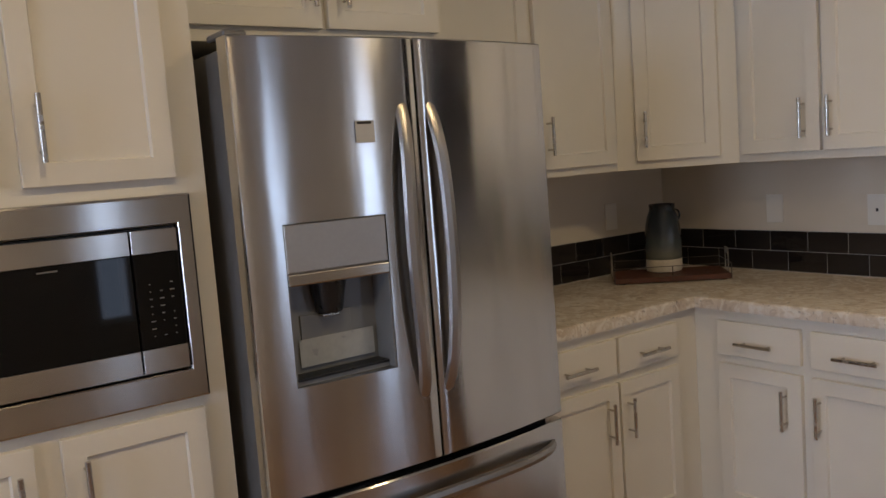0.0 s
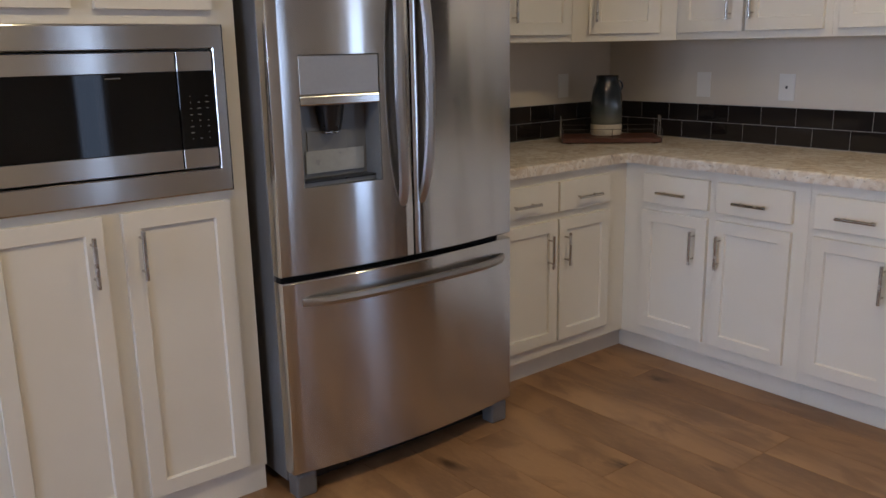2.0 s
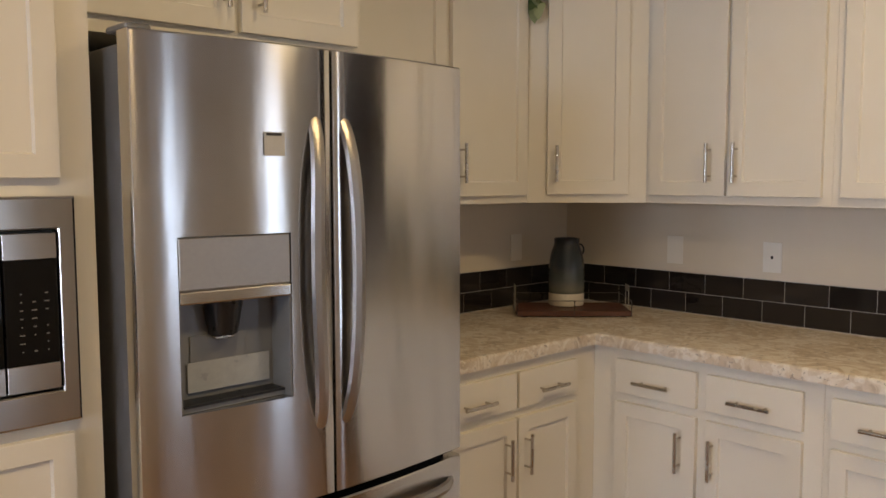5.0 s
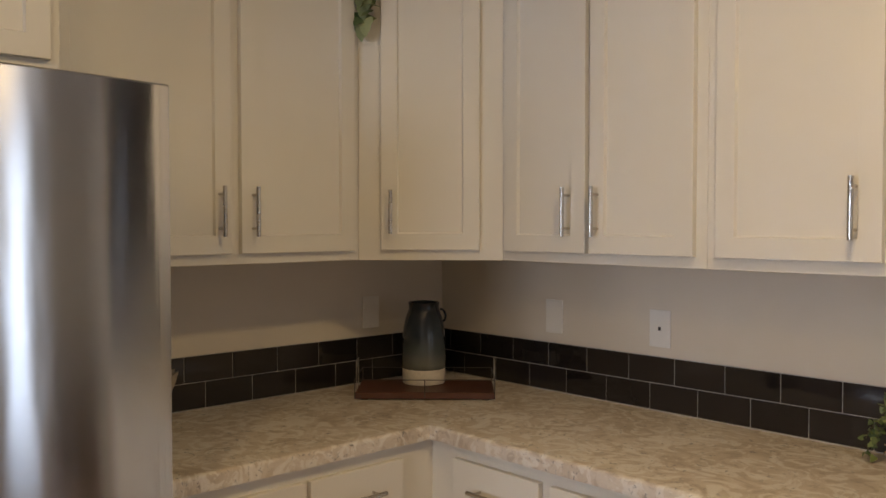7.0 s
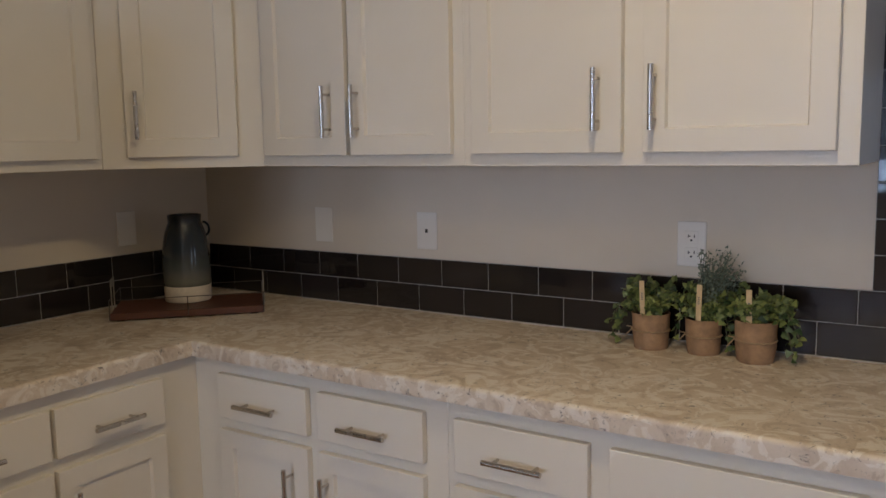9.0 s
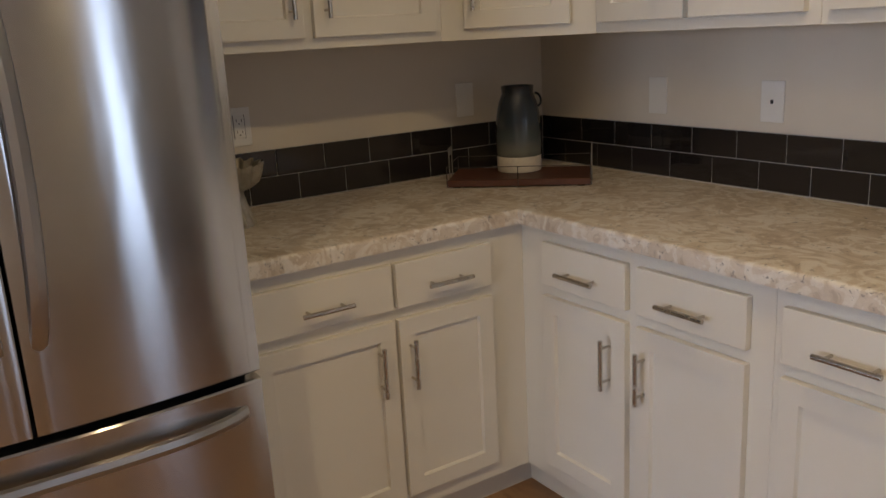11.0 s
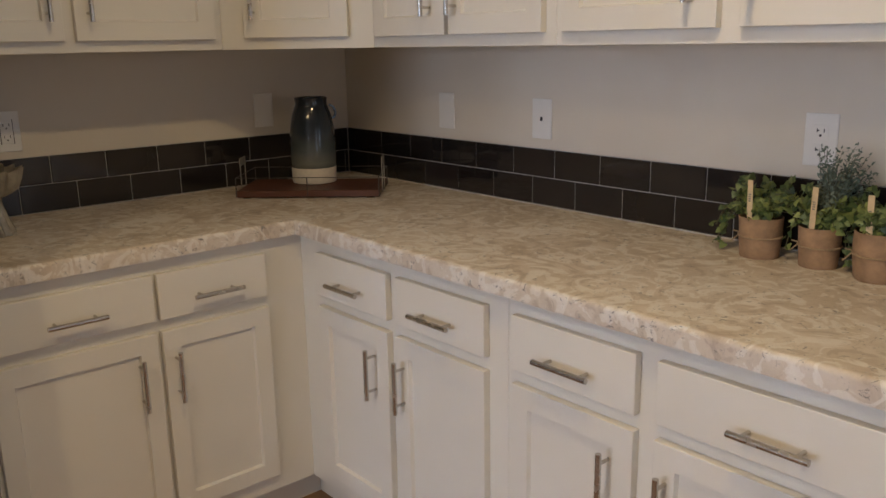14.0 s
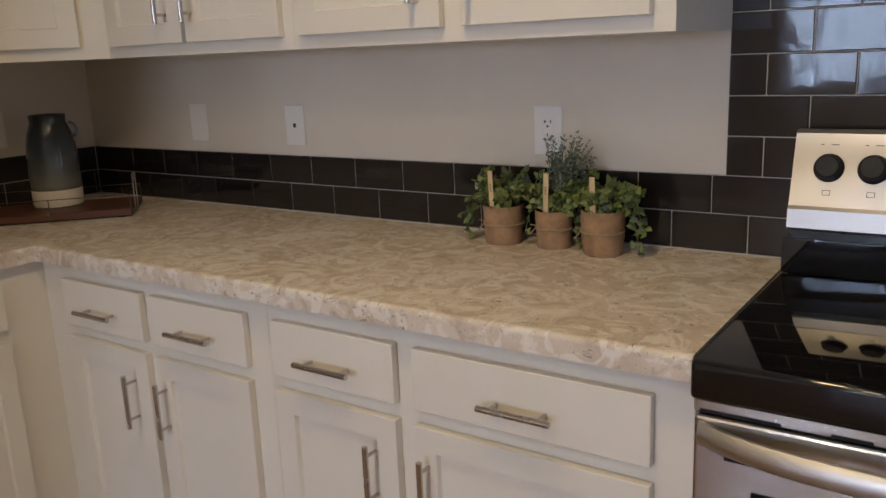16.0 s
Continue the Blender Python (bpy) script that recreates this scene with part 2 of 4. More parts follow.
M_LEAF_DARK = leafy("mottled_vine_leaf", (0.04, 0.085, 0.022), (0.32, 0.36, 0.19))
M_LEAF_PALE = leafy("pale_sprig", (0.10, 0.14, 0.10), (0.20, 0.25, 0.19))
M_STEM = plain("green_stem", (0.09, 0.085, 0.04), 0.7)
M_WHITE = painted("white_trim", (0.80, 0.79, 0.77), 0.4, 50, 0.1, 0.02)
M_LED = plain("lamp_lens", (0.9, 0.88, 0.8), 0.5)
M_LED.node_tree.nodes["Principled BSDF"].inputs["Emission Color"].default_value = (1, 0.78, 0.5, 1)
M_LED.node_tree.nodes["Principled BSDF"].inputs["Emission Strength"].default_value = 6


def pane_glass():
    m, nt, b = mat("window_glass")
    b.inputs["Base Color"].default_value = (0.95, 0.98, 1, 1)
    b.inputs["Transmission Weight"].default_value = 1.0
    b.inputs["Roughness"].default_value = 0.0
    b.inputs["IOR"].default_value = 1.45
    return m


M_PANE = pane_glass()


# ---- shapes ----
def box(bm, x0, x1, y0, y1, z0, z1, bevel=0.0, segs=1):
    made = bmesh.ops.create_cube(bm, size=1.0)["verts"]
    for v in made:
        v.co = Vector((x0 + (v.co.x + 0.5) * (x1 - x0), y0 + (v.co.y + 0.5) * (y1 - y0), z0 + (v.co.z + 0.5) * (z1 - z0)))
    if bevel:
        edges = list({e for v in made for e in v.link_edges})
        bmesh.ops.bevel(bm, geom=edges, offset=bevel, segments=segs, profile=0.5, affect="EDGES")
    return bm


def boxes(*dims, bevel=0.0, segs=1):
    bm = bmesh.new()
    for d in dims:
        box(bm, *d, bevel=bevel, segs=segs)
    return bm


def rod(bm, a, b, r, sides=12, r2=None):
    a, b = Vector(a), Vector(b)
    m = Matrix.Translation((a + b) / 2) @ (b - a).to_track_quat("Z", "Y").to_matrix().to_4x4()
    bmesh.ops.create_cone(bm, cap_ends=True, segments=sides, radius1=r, radius2=r if r2 is None else r2, depth=(b - a).length, matrix=m)
    return bm


def lathe(profile, sides=40, ruffle=0.0, flutes=0):
    """Turn a profile of (radius, height) round z; ruffle waves the radius."""
    bm = bmesh.new()
    rings = []
    for r, z in profile:
        ring = []
        for i in range(sides):
            a = 2 * math.pi * i / sides
            rr = r * (1 + ruffle * math.cos(flutes * a)) if flutes else r
            ring.append(bm.verts.new((rr * math.cos(a), rr * math.sin(a), z)))
        rings.append(ring)
    for lo, hi in zip(rings, rings[1:]):
        for i in range(sides):
            j = (i + 1) % sides
            bm.faces.new((lo[i], lo[j], hi[j], hi[i]))
    bm.faces.new(list(reversed(rings[0])))
    bm.faces.new(rings[-1])
    return bm


def sweep(points, size, sides=10):
    """A tube through points; size is (half width across y or z, half depth)."""
    bm = bmesh.new()
    rings = []
    for i, p in enumerate(points):
        p = Vector(p)
        t = (Vector(points[min(i + 1, len(points) - 1)]) - Vector(points[max(i - 1, 0)])).normalized()
        out = Vector((0, -1, 0))
        side = t.cross(out).normalized()
        nrm = side.cross(t).normalized()
        w, d = size(i / (len(points) - 1))
        rings.append([bm.verts.new(p + side * w * math.cos(a) + nrm * d * math.sin(a)) for a in (2 * math.pi * k / sides for k in range(sides))])
    for lo, hi in zip(rings, rings[1:]):
        for i in range(sides):
            j = (i + 1) % sides
            bm.faces.new((lo[i], lo[j], hi[j], hi[i]))
    bm.faces.new(list(reversed(rings[0])))
    bm.faces.new(rings[-1])
    bmesh.ops.recalc_face_normals(bm, faces=bm.faces)
    return bm


def shade(me, smooth_deg=35):
    me.polygons.foreach_set("use_smooth", [True] * len(me.polygons))
    bm = bmesh.new()
    bm.from_mesh(me)
    lim = radians(smooth_deg)
    for e in bm.edges:
        e.smooth = e.is_manifold and len(e.link_faces) == 2 and e.calc_face_angle(9) < lim
    bm.to_mesh(me)
    bm.free()


def part(name, bm, material, parent=None, label="", smooth=False):
    """One mesh object from a bmesh, under a thing or a part."""
    me = bpy.data.meshes.new(name)
    bm.to_mesh(me)
    bm.free()
    me.materials.append(material)
    if smooth:
        shade(me)
    ob = new(name, me)
    ob.parent = parent
    if label:
        tagged(ob, label=label)
    return ob


def thing(name, m, label, category, group="", kind=""):
    ob = new(name)
    ob.matrix_world = m
    return tagged(ob, label, category, group, kind)


def solid(name, bm, material, label, category, kind="", smooth=False):
    return tagged(part(name, bm, material, None, "", smooth), label, category, "", kind)


# ---- room ----
T = 0.14
solid("floor", boxes((-T, ROOM_X + T, ROOM_Y - T, NOOK_Y + T, -0.10, -0.006)), M_SUB, "brown oak vinyl plank floor with knots", "floor", "structure")
wall_a = solid("wall_west", boxes((-T, 0, ROOM_Y, 0, 0, ROOM_Z)), M_WALL, "greige painted kitchen wall behind the cabinets", "wall", "structure")
wall_b = solid("wall_north", boxes((-T, NOOK_X, 0, T, 0, ROOM_Z)), M_WALL, "greige painted kitchen wall above the counter", "wall", "structure")
# east wall with a patio door opening, south wall with a window opening
solid("wall_nook", boxes((NOOK_X - T, NOOK_X, T, NOOK_Y, 0, ROOM_Z), (NOOK_X - T, ROOM_X + T, NOOK_Y, NOOK_Y + T, 0, ROOM_Z)), M_WALL, "greige painted wall of the open nook", "wall", "structure")
PD = (-0.24, 0.20, 0.0, 2.06)
SW = (-1.67, -1.41, 0.46, 2.06)
EX0, EX1 = ROOM_X, ROOM_X + T
solid("wall_east", boxes((EX0, EX1, ROOM_Y, SW[0], 0, ROOM_Z), (EX0, EX1, SW[1], PD[0], 0, ROOM_Z), (EX0, EX1, PD[1], NOOK_Y, 0, ROOM_Z), (EX0, EX1, SW[0], SW[1], 0, SW[2]), (EX0, EX1, SW[0], SW[1], SW[3], ROOM_Z), (EX0, EX1, PD[0], PD[1], PD[3], ROOM_Z)), M_WALL, "greige painted wall round the glazed openings", "wall", "structure")
WN = (0.50, 1.62, 0.80, 2.15)
WW = (2.25, 3.65)
solid("wall_south", boxes((-T, WN[0], ROOM_Y - T, ROOM_Y, 0, ROOM_Z), (WN[1], WW[0], ROOM_Y - T, ROOM_Y, 0, ROOM_Z), (WW[1], ROOM_X + T, ROOM_Y - T, ROOM_Y, 0, ROOM_Z), *[(a, b, ROOM_Y - T, ROOM_Y, lo, hi) for a, b in (WN[:2], WW) for lo, hi in ((0, WN[2]), (WN[3], ROOM_Z))]), M_WALL, "greige painted wall round the window", "wall", "structure")
solid("ceiling", boxes((-T, ROOM_X + T, ROOM_Y - T, NOOK_Y + T, ROOM_Z, ROOM_Z + 0.12)), M_CEIL, "white painted ceiling", "ceiling", "structure")
solid("ground", boxes((-60, 60, -60, 60, -0.4, -0.3)), plain("lawn", (0.07, 0.10, 0.04), 0.9, 0, 0.4, 3), "green ground outside the windows", "ground", "structure")


def window(name, m, w, z0, z1, bars, label):
    """A framed window in an opening; local x across, y through the wall."""
    ob = thing(name, m, label, "window", kind="structure")
    f = 0.06
    part("window_frame", boxes((0, w, 0, 0.08, z0, z0 + f), (0, w, 0, 0.08, z1 - f, z1), (0, f, 0, 0.08, z0 + f, z1 - f), (w - f, w, 0, 0.08, z0 + f, z1 - f), *[(w * k / bars - 0.02, w * k / bars + 0.02, 0.01, 0.07, z0 + f, z1 - f) for k in range(1, bars)]), M_WHITE, ob)
    for k in range(bars):
        p = part("pane", boxes((w * k / bars + 0.025, w * (k + 1) / bars - 0.025, 0.036, 0.042, z0 + f * 0.8, z1 - f * 0.8)), M_PANE, ob)
        p.visible_shadow = False
    return ob


window("window_1", pose(WN[1], ROOM_Y - 0.04, 0, 0, 0, 180), WN[1] - WN[0], WN[2], WN[3], 4, "white framed double window with clear panes")
window("window_4", pose(WW[1], ROOM_Y - 0.04, 0, 0, 0, 180), WW[1] - WW[0], WN[2], WN[3], 2, "white framed wide window with two clear panes")
window("window_2", pose(ROOM_X + 0.04, PD[1], 0, 0, 0, -90), PD[1] - PD[0], PD[2], PD[3], 1, "white framed narrow glazed side light")
window("window_3", pose(ROOM_X + 0.04, SW[1], 0, 0, 0, -90), SW[1] - SW[0], SW[2], SW[3], 1, "white framed narrow window with a clear pane")


def vertical_blind():
    """Vertical blind, slats half open, inside the double window."""
    ob = thing("vertical_blind", pose(WN[0], ROOM_Y + 0.03, 0), "white vertical blind with half-open slats at the window", "blind")
    w = WN[1] - WN[0]
    part("headrail", boxes((0, w, -0.02, 0.02, WN[3] - 0.01, WN[3] + 0.03), bevel=0.003), M_WHITE, ob)
    n = 11
    for k in range(n):
        sl = boxes((-0.042, 0.042, -0.0008, 0.0008, WN[2] + 0.01, WN[3] - 0.012))
        sl.transform(pose(w * (k + 0.5) / n, 0, 0, 0, 0, 52))
        part("slat", sl, M_WHITE, ob)


vertical_blind()


def downlight(x, y):
    ob = thing("downlight", pose(x, y, ROOM_Z), "round white flush ceiling light, switched on", "ceiling light", "downlights in the ceiling")
    part("trim_ring", lathe([(0.082, -0.0005), (0.103, -0.0005), (0.105, -0.006), (0.087, -0.011), (0.082, -0.006)], 40), M_WHITE, ob, smooth=True)
    part("lens", lathe([(0.0815, -0.001), (0.0815, -0.005), (0.01, -0.007)], 40), M_LED, ob, "glowing warm lens")


for cx, cy in CANS:
    downlight(cx, cy)


# ---- cabinets ----
def pull(parent, a, b, out=0.032, r=0.0062):
    """A bar pull whose bar runs from a to b (local x, z), off the front at y."""
    bm = bmesh.new()
    front = Vector((0, -out, 0))
    A, B = Vector(a), Vector(b)
    rod(bm, A + front, B + front, r)
    for k in (0.16, 0.84):
        p = A + (B - A) * k
        rod(bm, p + Vector((0, 0.0005, 0)), p + front, r * 0.62, 8)
    return part("handle", bm, M_NICKEL, parent, "brushed nickel bar pull", smooth=True)


def shaker(parent, x0, x1, z0, z1, y, rail=0.068, thick=0.019):
    """A shaker door on the plane y: frame proud of a recessed panel."""
    bm = boxes((x0, x1, y - thick, y, z0, z1))
    bm.faces.ensure_lookup_table()
    front = min(bm.faces, key=lambda f: f.calc_center_median().y)
    outer = [e for e in front.edges]
    bmesh.ops.inset_region(bm, faces=[front], thickness=rail, depth=0)
    bmesh.ops.inset_region(bm, faces=[front], thickness=0.0055, depth=0)
    for v in front.verts:
        v.co.y += 0.0095
    bmesh.ops.bevel(bm, geom=[e for e in outer if e.is_valid], offset=0.0018, segments=2, profile=0.5, affect="EDGES")
    return part("door", bm, M_CAB, parent, "cream shaker door")


def slab(parent, x0, x1, z0, z1, y, thick=0.019):
    return part("drawer", boxes((x0, x1, y - thick, y, z0, z1), bevel=0.0022, segs=2), M_CAB, parent, "flat cream drawer front")


def carcass(parent, w, z0, z1, depth):
    """Box with its front on local y = 0 and its back towards +y."""
    return part("body", boxes((0, w, 0, depth, z0, z1), bevel=0.0012), M_CAB, parent)


def base_unit(m, w, depth, columns, label, hinge_right, toe=0.0):
    """A base cabinet: body, plinth board, and drawer over door for each column."""
    ob = thing("base_cabinet", m, label, "cabinet", "base cabinets")
    carcass(ob, w, 0.098, 0.872, depth)
    part("plinth", boxes((-toe, w, 0.055, 0.072, 0.0, 0.0975), bevel=0.001), M_CAB, ob, "recessed painted toe board")
    part("side_panel", boxes((0.0, 0.016, 0.0735, depth, 0.0, 0.0975)), M_CAB, ob)
    part("side_panel", boxes((w - 0.016, w, 0.073, depth, 0.0, 0.0975)), M_CAB, ob)
    for (x0, x1), right in zip(columns, hinge_right):
        dr = slab(ob, x0, x1, 0.709, 0.832, -0.001)
        mid, z = (x0 + x1) / 2, 0.76
        pull(dr, (mid - 0.07, -0.020, z), (mid + 0.07, -0.020, z))
        do = shaker(ob, x0, x1, 0.153, 0.677, -0.001)
        hx = x0 + 0.03 if right else x1 - 0.055
        pull(do, (hx, -0.020, 0.484), (hx, -0.020, 0.622))
    return ob


YB = -0.612
base_unit(pose(0.6205, YB, 0), 1.461 - 0.6205, -YB - 0.002, [(0.728 - 0.62, 1.047 - 0.62), (1.083 - 0.62, 1.403 - 0.62)], "cream base cabinet with drawers over shaker doors in the corner", (False, True), 0.0725)
base_unit(pose(1.4615, YB, 0), 2.378 - 1.4615, -YB - 0.002, [(1.488 - 1.4615, 1.808 - 1.4615), (1.853 - 1.4615, 2.315 - 1.4615)], "cream base cabinet with narrow and wide drawer beside the range", (False, True))
XA = 0.620
base_unit(pose(XA, -1.492, 0, 0, 0, 90), 1.492 - 0.5575, XA - 0.002, [(0.034, 0.430), (0.442, 0.753)], "cream base cabinet with two drawers and doors beside the fridge", (False, True))


def wall_unit(m, w, depth, z0, z1, doors, label, name="wall_cabinet", dz=(0.030, 0.055), group="wall cabinets"):
    ob = thing(name, m, label, "cabinet", group)
    carcass(ob, w, z0, z1, depth)
    for x0, x1, hx in doors:
        do = shaker(ob, x0, x1, z0 + dz[0], z1 - dz[1], -0.001, 0.070)
        if hx is not None:
            pull(do, (hx, -0.020, z0 + 0.078), (hx, -0.020, z0 + 0.216))
    return ob


ZU, ZT = 1.382, 2.296
YU = -0.350
wall_unit(pose(0.657, YU, 0), 1.3545 - 0.657, -YU - 0.002, ZU, ZT, [(0.026, 0.331, 0.275), (0.346, 0.667, 0.376)], "cream painted wall cabinet with two shaker doors")
wall_unit(pose(1.355, YU, 0), 2.245 - 1.355, -YU - 0.002, ZU, ZT, [(0.030, 0.415, 0.362), (0.464, 0.850, 0.492)], "cream wall cabinet with two wide doors above the potted ivy")
wall_unit(pose(0.334, -1.6170, 0, 0, 0, 90), 1.6170 - 0.664, 0.332, ZU, ZT, [(0.0300, 0.5050, 0.4670), (0.5350, 0.9250, 0.5690)], "cream wall cabinet with two shaker doors beside the fridge")


def corner_unit():
    """Diagonal corner wall cabinet: a five-sided body with one door."""
    ob = thing("wall_cabinet", pose(0.334, -0.6635, 0, 0, 0, 44.5), "cream painted diagonal corner wall cabinet with one shaker door", "cabinet", "wall cabinets")
    inv = ob.matrix_world.inverted()
    plan = [(0.335, -0.663), (0.657, -0.349), (0.657, -0.002), (0.002, -0.002), (0.002, -0.663)]
    bm = bmesh.new()
    lo = [bm.verts.new(inv @ Vector((x, y, ZU))) for x, y in plan]
    hi = [bm.verts.new(inv @ Vector((x, y, ZT))) for x, y in plan]
    bm.faces.new(list(reversed(lo)))
    bm.faces.new(hi)
    for i in range(5):
        j = (i + 1) % 5
        bm.faces.new((lo[i], lo[j], hi[j], hi[i]))
    part("body", bm, M_CAB, ob)
    do = shaker(ob, 0.072, 0.378, ZU + 0.032, ZT - 0.055, -0.001, 0.072)
    pull(do, (0.105, -0.020, ZU + 0.082), (0.105, -0.020, ZU + 0.218))
    return ob


corner_unit()

# tall unit with the built-in microwave
XP = 0.681


def tall_unit():
    ob = thing("tall_cabinet", pose(XP, -3.198, 0, 0, 0, 90), "tall cream cabinet with shaker doors around a built-in microwave", "cabinet")
    w = 3.198 - 2.441
    d = XP - 0.002
    part("lower_body", boxes((0, w, 0, d, 0.084, 0.990)), M_CAB, ob)
    part("upper_body", boxes((0, w, 0, d, 1.434, ZT)), M_CAB, ob)
    part("side_panel", boxes((0, 0.05, 0, d, 0.990, 1.434)), M_CAB, ob)
    part("side_panel", boxes((w - 0.06, w, 0, d, 0.990, 1.434)), M_CAB, ob)
    part("back_panel", boxes((0.05, w - 0.06, 0.45, d, 0.990, 1.434)), M_CAB, ob)
    part("plinth", boxes((0.004, w - 0.004, 0.006, XP - 0.002, 0.0, 0.0835)), M_CAB, ob)
    for x0, x1, hx in ((0.033, 0.331, 0.296), (0.383, 0.694, 0.424)):
        do = shaker(ob, x0, x1, 0.106, 0.953, -0.001, 0.066)
        pull(do, (hx, -0.020, 0.767), (hx, -0.020, 0.905))
    for x0, x1, hx in ((0.033, 0.317, 0.283), (0.374, 0.686, 0.415)):
        do = shaker(ob, x0, x1, 1.480, ZT - 0.055, -0.001, 0.066)
        pull(do, (hx, -0.020, 1.528), (hx, -0.020, 1.666))
    return ob


tall_unit()


def over_fridge():
    ob = wall_unit(pose(0.530, -2.4405, 0, 0, 0, 90), 2.4405 - 1.6175, 0.528, 1.808, ZT, [(0.0445, 0.4145, None), (0.4325, 0.7985, None)], "cream painted cabinet with two doors above the fridge", dz=(0.038, 0.055))
    doors = [c for c in ob.children if c.name.startswith("door")]
    for do, hx in zip(doors, (0.3835, 0.4825)):
        pull(do, (hx, -0.020, 1.897), (hx, -0.020, 2.035))


over_fridge()


def prism(plan, z0, z1):
    """An upright block over a plan."""
    bm = bmesh.new()
    lo = [bm.verts.new((x, y, z0)) for x, y in plan]
    hi = [bm.verts.new((x, y, z1)) for x, y in plan]
    bm.faces.new(list(reversed(lo)))
    bm.faces.new(hi)
    for i in range(len(plan)):
        j = (i + 1) % len(plan)
        bm.faces.new((lo[i], lo[j], hi[j], hi[i]))
    bmesh.ops.recalc_face_normals(bm, faces=bm.faces)
    return bm


def worktop():
    """L-shaped laminate worktop: a slab and its rounded front edge."""
    ob = thing("worktop", pose(0, 0, 0), "beige stone-patterned laminate worktop on the base cabinets", "worktop")
    part("slab", prism([(0.003, -1.494), (0.632, -1.494), (0.632, -0.629), (2.381, -0.629), (2.381, -0.003), (0.003, -0.003)], 0.874, 0.914), M_LAM, ob)
    bm = prism([(0.632, -1.494), (0.648, -1.494), (0.648, -0.645), (2.381, -0.645), (2.381, -0.629), (0.632, -0.629)], 0.872, 0.914)
    outer = [e for e in bm.edges if all(v.co.z > 0.9 and (abs(v.co.x - 0.648) < 1e-4 or abs(v.co.y + 0.645) < 1e-4) for v in e.verts)]
    outer = [e for e in outer if min(abs(e.verts[0].co.x - e.verts[1].co.x), abs(e.verts[0].co.y - e.verts[1].co.y)) < 1e-4]
    bmesh.ops.bevel(bm, geom=outer, offset=0.011, segments=4, profile=0.5, affect="EDGES")
    part("front_edge", bm, M_LAM, ob, "rounded pale front edge", smooth=True)


worktop()


# ---- fridge ----
FY0, FY1, FG = -2.418, -1.504, -1.958
FACE, BOW = 0.858, 0.036


def door_face(y):
    """The fridge front bulges: its x at y."""
    return FACE - BOW * ((y - (FY0 + FY1) / 2) / ((FY1 - FY0) / 2)) ** 2


def flush(bm, x):
    """Shift what stands at x or beyond so that it follows the bulging front."""
    for v in bm.verts:
        if v.co.x > x - 0.03:
            v.co.x += door_face(v.co.y) - x
    return bm


def bowed(y0, y1, z0, z1, back, n=14, edge=0.004):
    """A door slab that bulges along y about the fridge's middle, with rounded sides."""
    ys = [y0, y0 + edge * 0.3, y0 + edge] + [y0 + edge + (y1 - y0 - 2 * edge) * k / n for k in range(1, n)] + [y1 - edge, y1 - edge * 0.3, y1]
    bm = bmesh.new()
    rows = []
    for z in (z0, z0 + 0.004, z1 - 0.004, z1):
        row = []
        for i, y in enumerate(ys):
            d = {0: edge, 1: edge * 0.3}.get(min(i, len(ys) - 1 - i), 0)
            if z in (z0, z1):
                d += 0.004
            row.append(bm.verts.new((door_face(y) - d, y, z)))
        rows.append(row)
    for lo, hi in zip(rows, rows[1:]):
        for i in range(len(ys) - 1):
            bm.faces.new((lo[i], lo[i + 1], hi[i + 1], hi[i]))
    corners = [[bm.verts.new((back, y, z)) for y in (ys[0], ys[-1])] for z in (z0, z1)]
    bm.faces.new([corners[0][0], corners[0][1]] + list(reversed(rows[0])))
    bm.faces.new([corners[1][1], corners[1][0]] + rows[-1])
    bm.faces.new([corners[0][0]] + [r[0] for r in rows] + [corners[1][0]])
    bm.faces.new([corners[0][1], corners[1][1]] + [r[-1] for r in reversed(rows)])
    bm.faces.new((corners[0][0], corners[1][0], corners[1][1], corners[0][1]))
    bmesh.ops.recalc_face_normals(bm, faces=bm.faces)
    return bm


def cut(ob, dims):
    """Cut a box-shaped opening through a part, for good."""
    c = new("cutter", bpy.data.meshes.new("cutter"))
    bm = boxes(dims)
    bm.to_mesh(c.data)
    bm.free()
    mod = ob.modifiers.new("cut", "BOOLEAN")
    mod.object, mod.operation, mod.solver = c, "DIFFERENCE", "EXACT"
    bpy.context.view_layer.update()
    me = bpy.data.meshes.new_from_object(ob.evaluated_get(bpy.context.evaluated_depsgraph_get()))
    ob.modifiers.clear()
    ob.data = me
    bpy.data.objects.remove(c)
    shade(me, 25)


def strap(p0, p1, out, n=18, w=0.015, d=0.009, sway=0.0):
    """A bowed strap handle from p0 to p1 that stands out along +x and sways along y."""
    p0, p1 = Vector(p0), Vector(p1)
    bm = bmesh.new()
    axis = (p1 - p0).normalized()
    side = axis.cross(Vector((1, 0, 0))).normalized()
    rings = []
    for i in range(n + 1):
        k = i / n
        o = out * (1 - (2 * k - 1) ** 4) ** 0.8
        c = p0 + (p1 - p0) * k + Vector((o, sway * (1 - (2 * k - 1) ** 2), 0))
        rings.append([bm.verts.new(c + side * w * a + Vector((d * b, 0, 0))) for a, b in ((-1, -0.6), (-0.8, 0.5), (0, 1.0), (0.8, 0.5), (1, -0.6), (0.6, -1), (-0.6, -1))])
    m = len(rings[0])
    for lo, hi in zip(rings, rings[1:]):
        for i in range(m):
            j = (i + 1) % m
            bm.faces.new((lo[i], lo[j], hi[j], hi[i]))
    bm.faces.new(list(reversed(rings[0])))
    bm.faces.new(rings[-1])
    bmesh.ops.recalc_face_normals(bm, faces=bm.faces)
    return bm


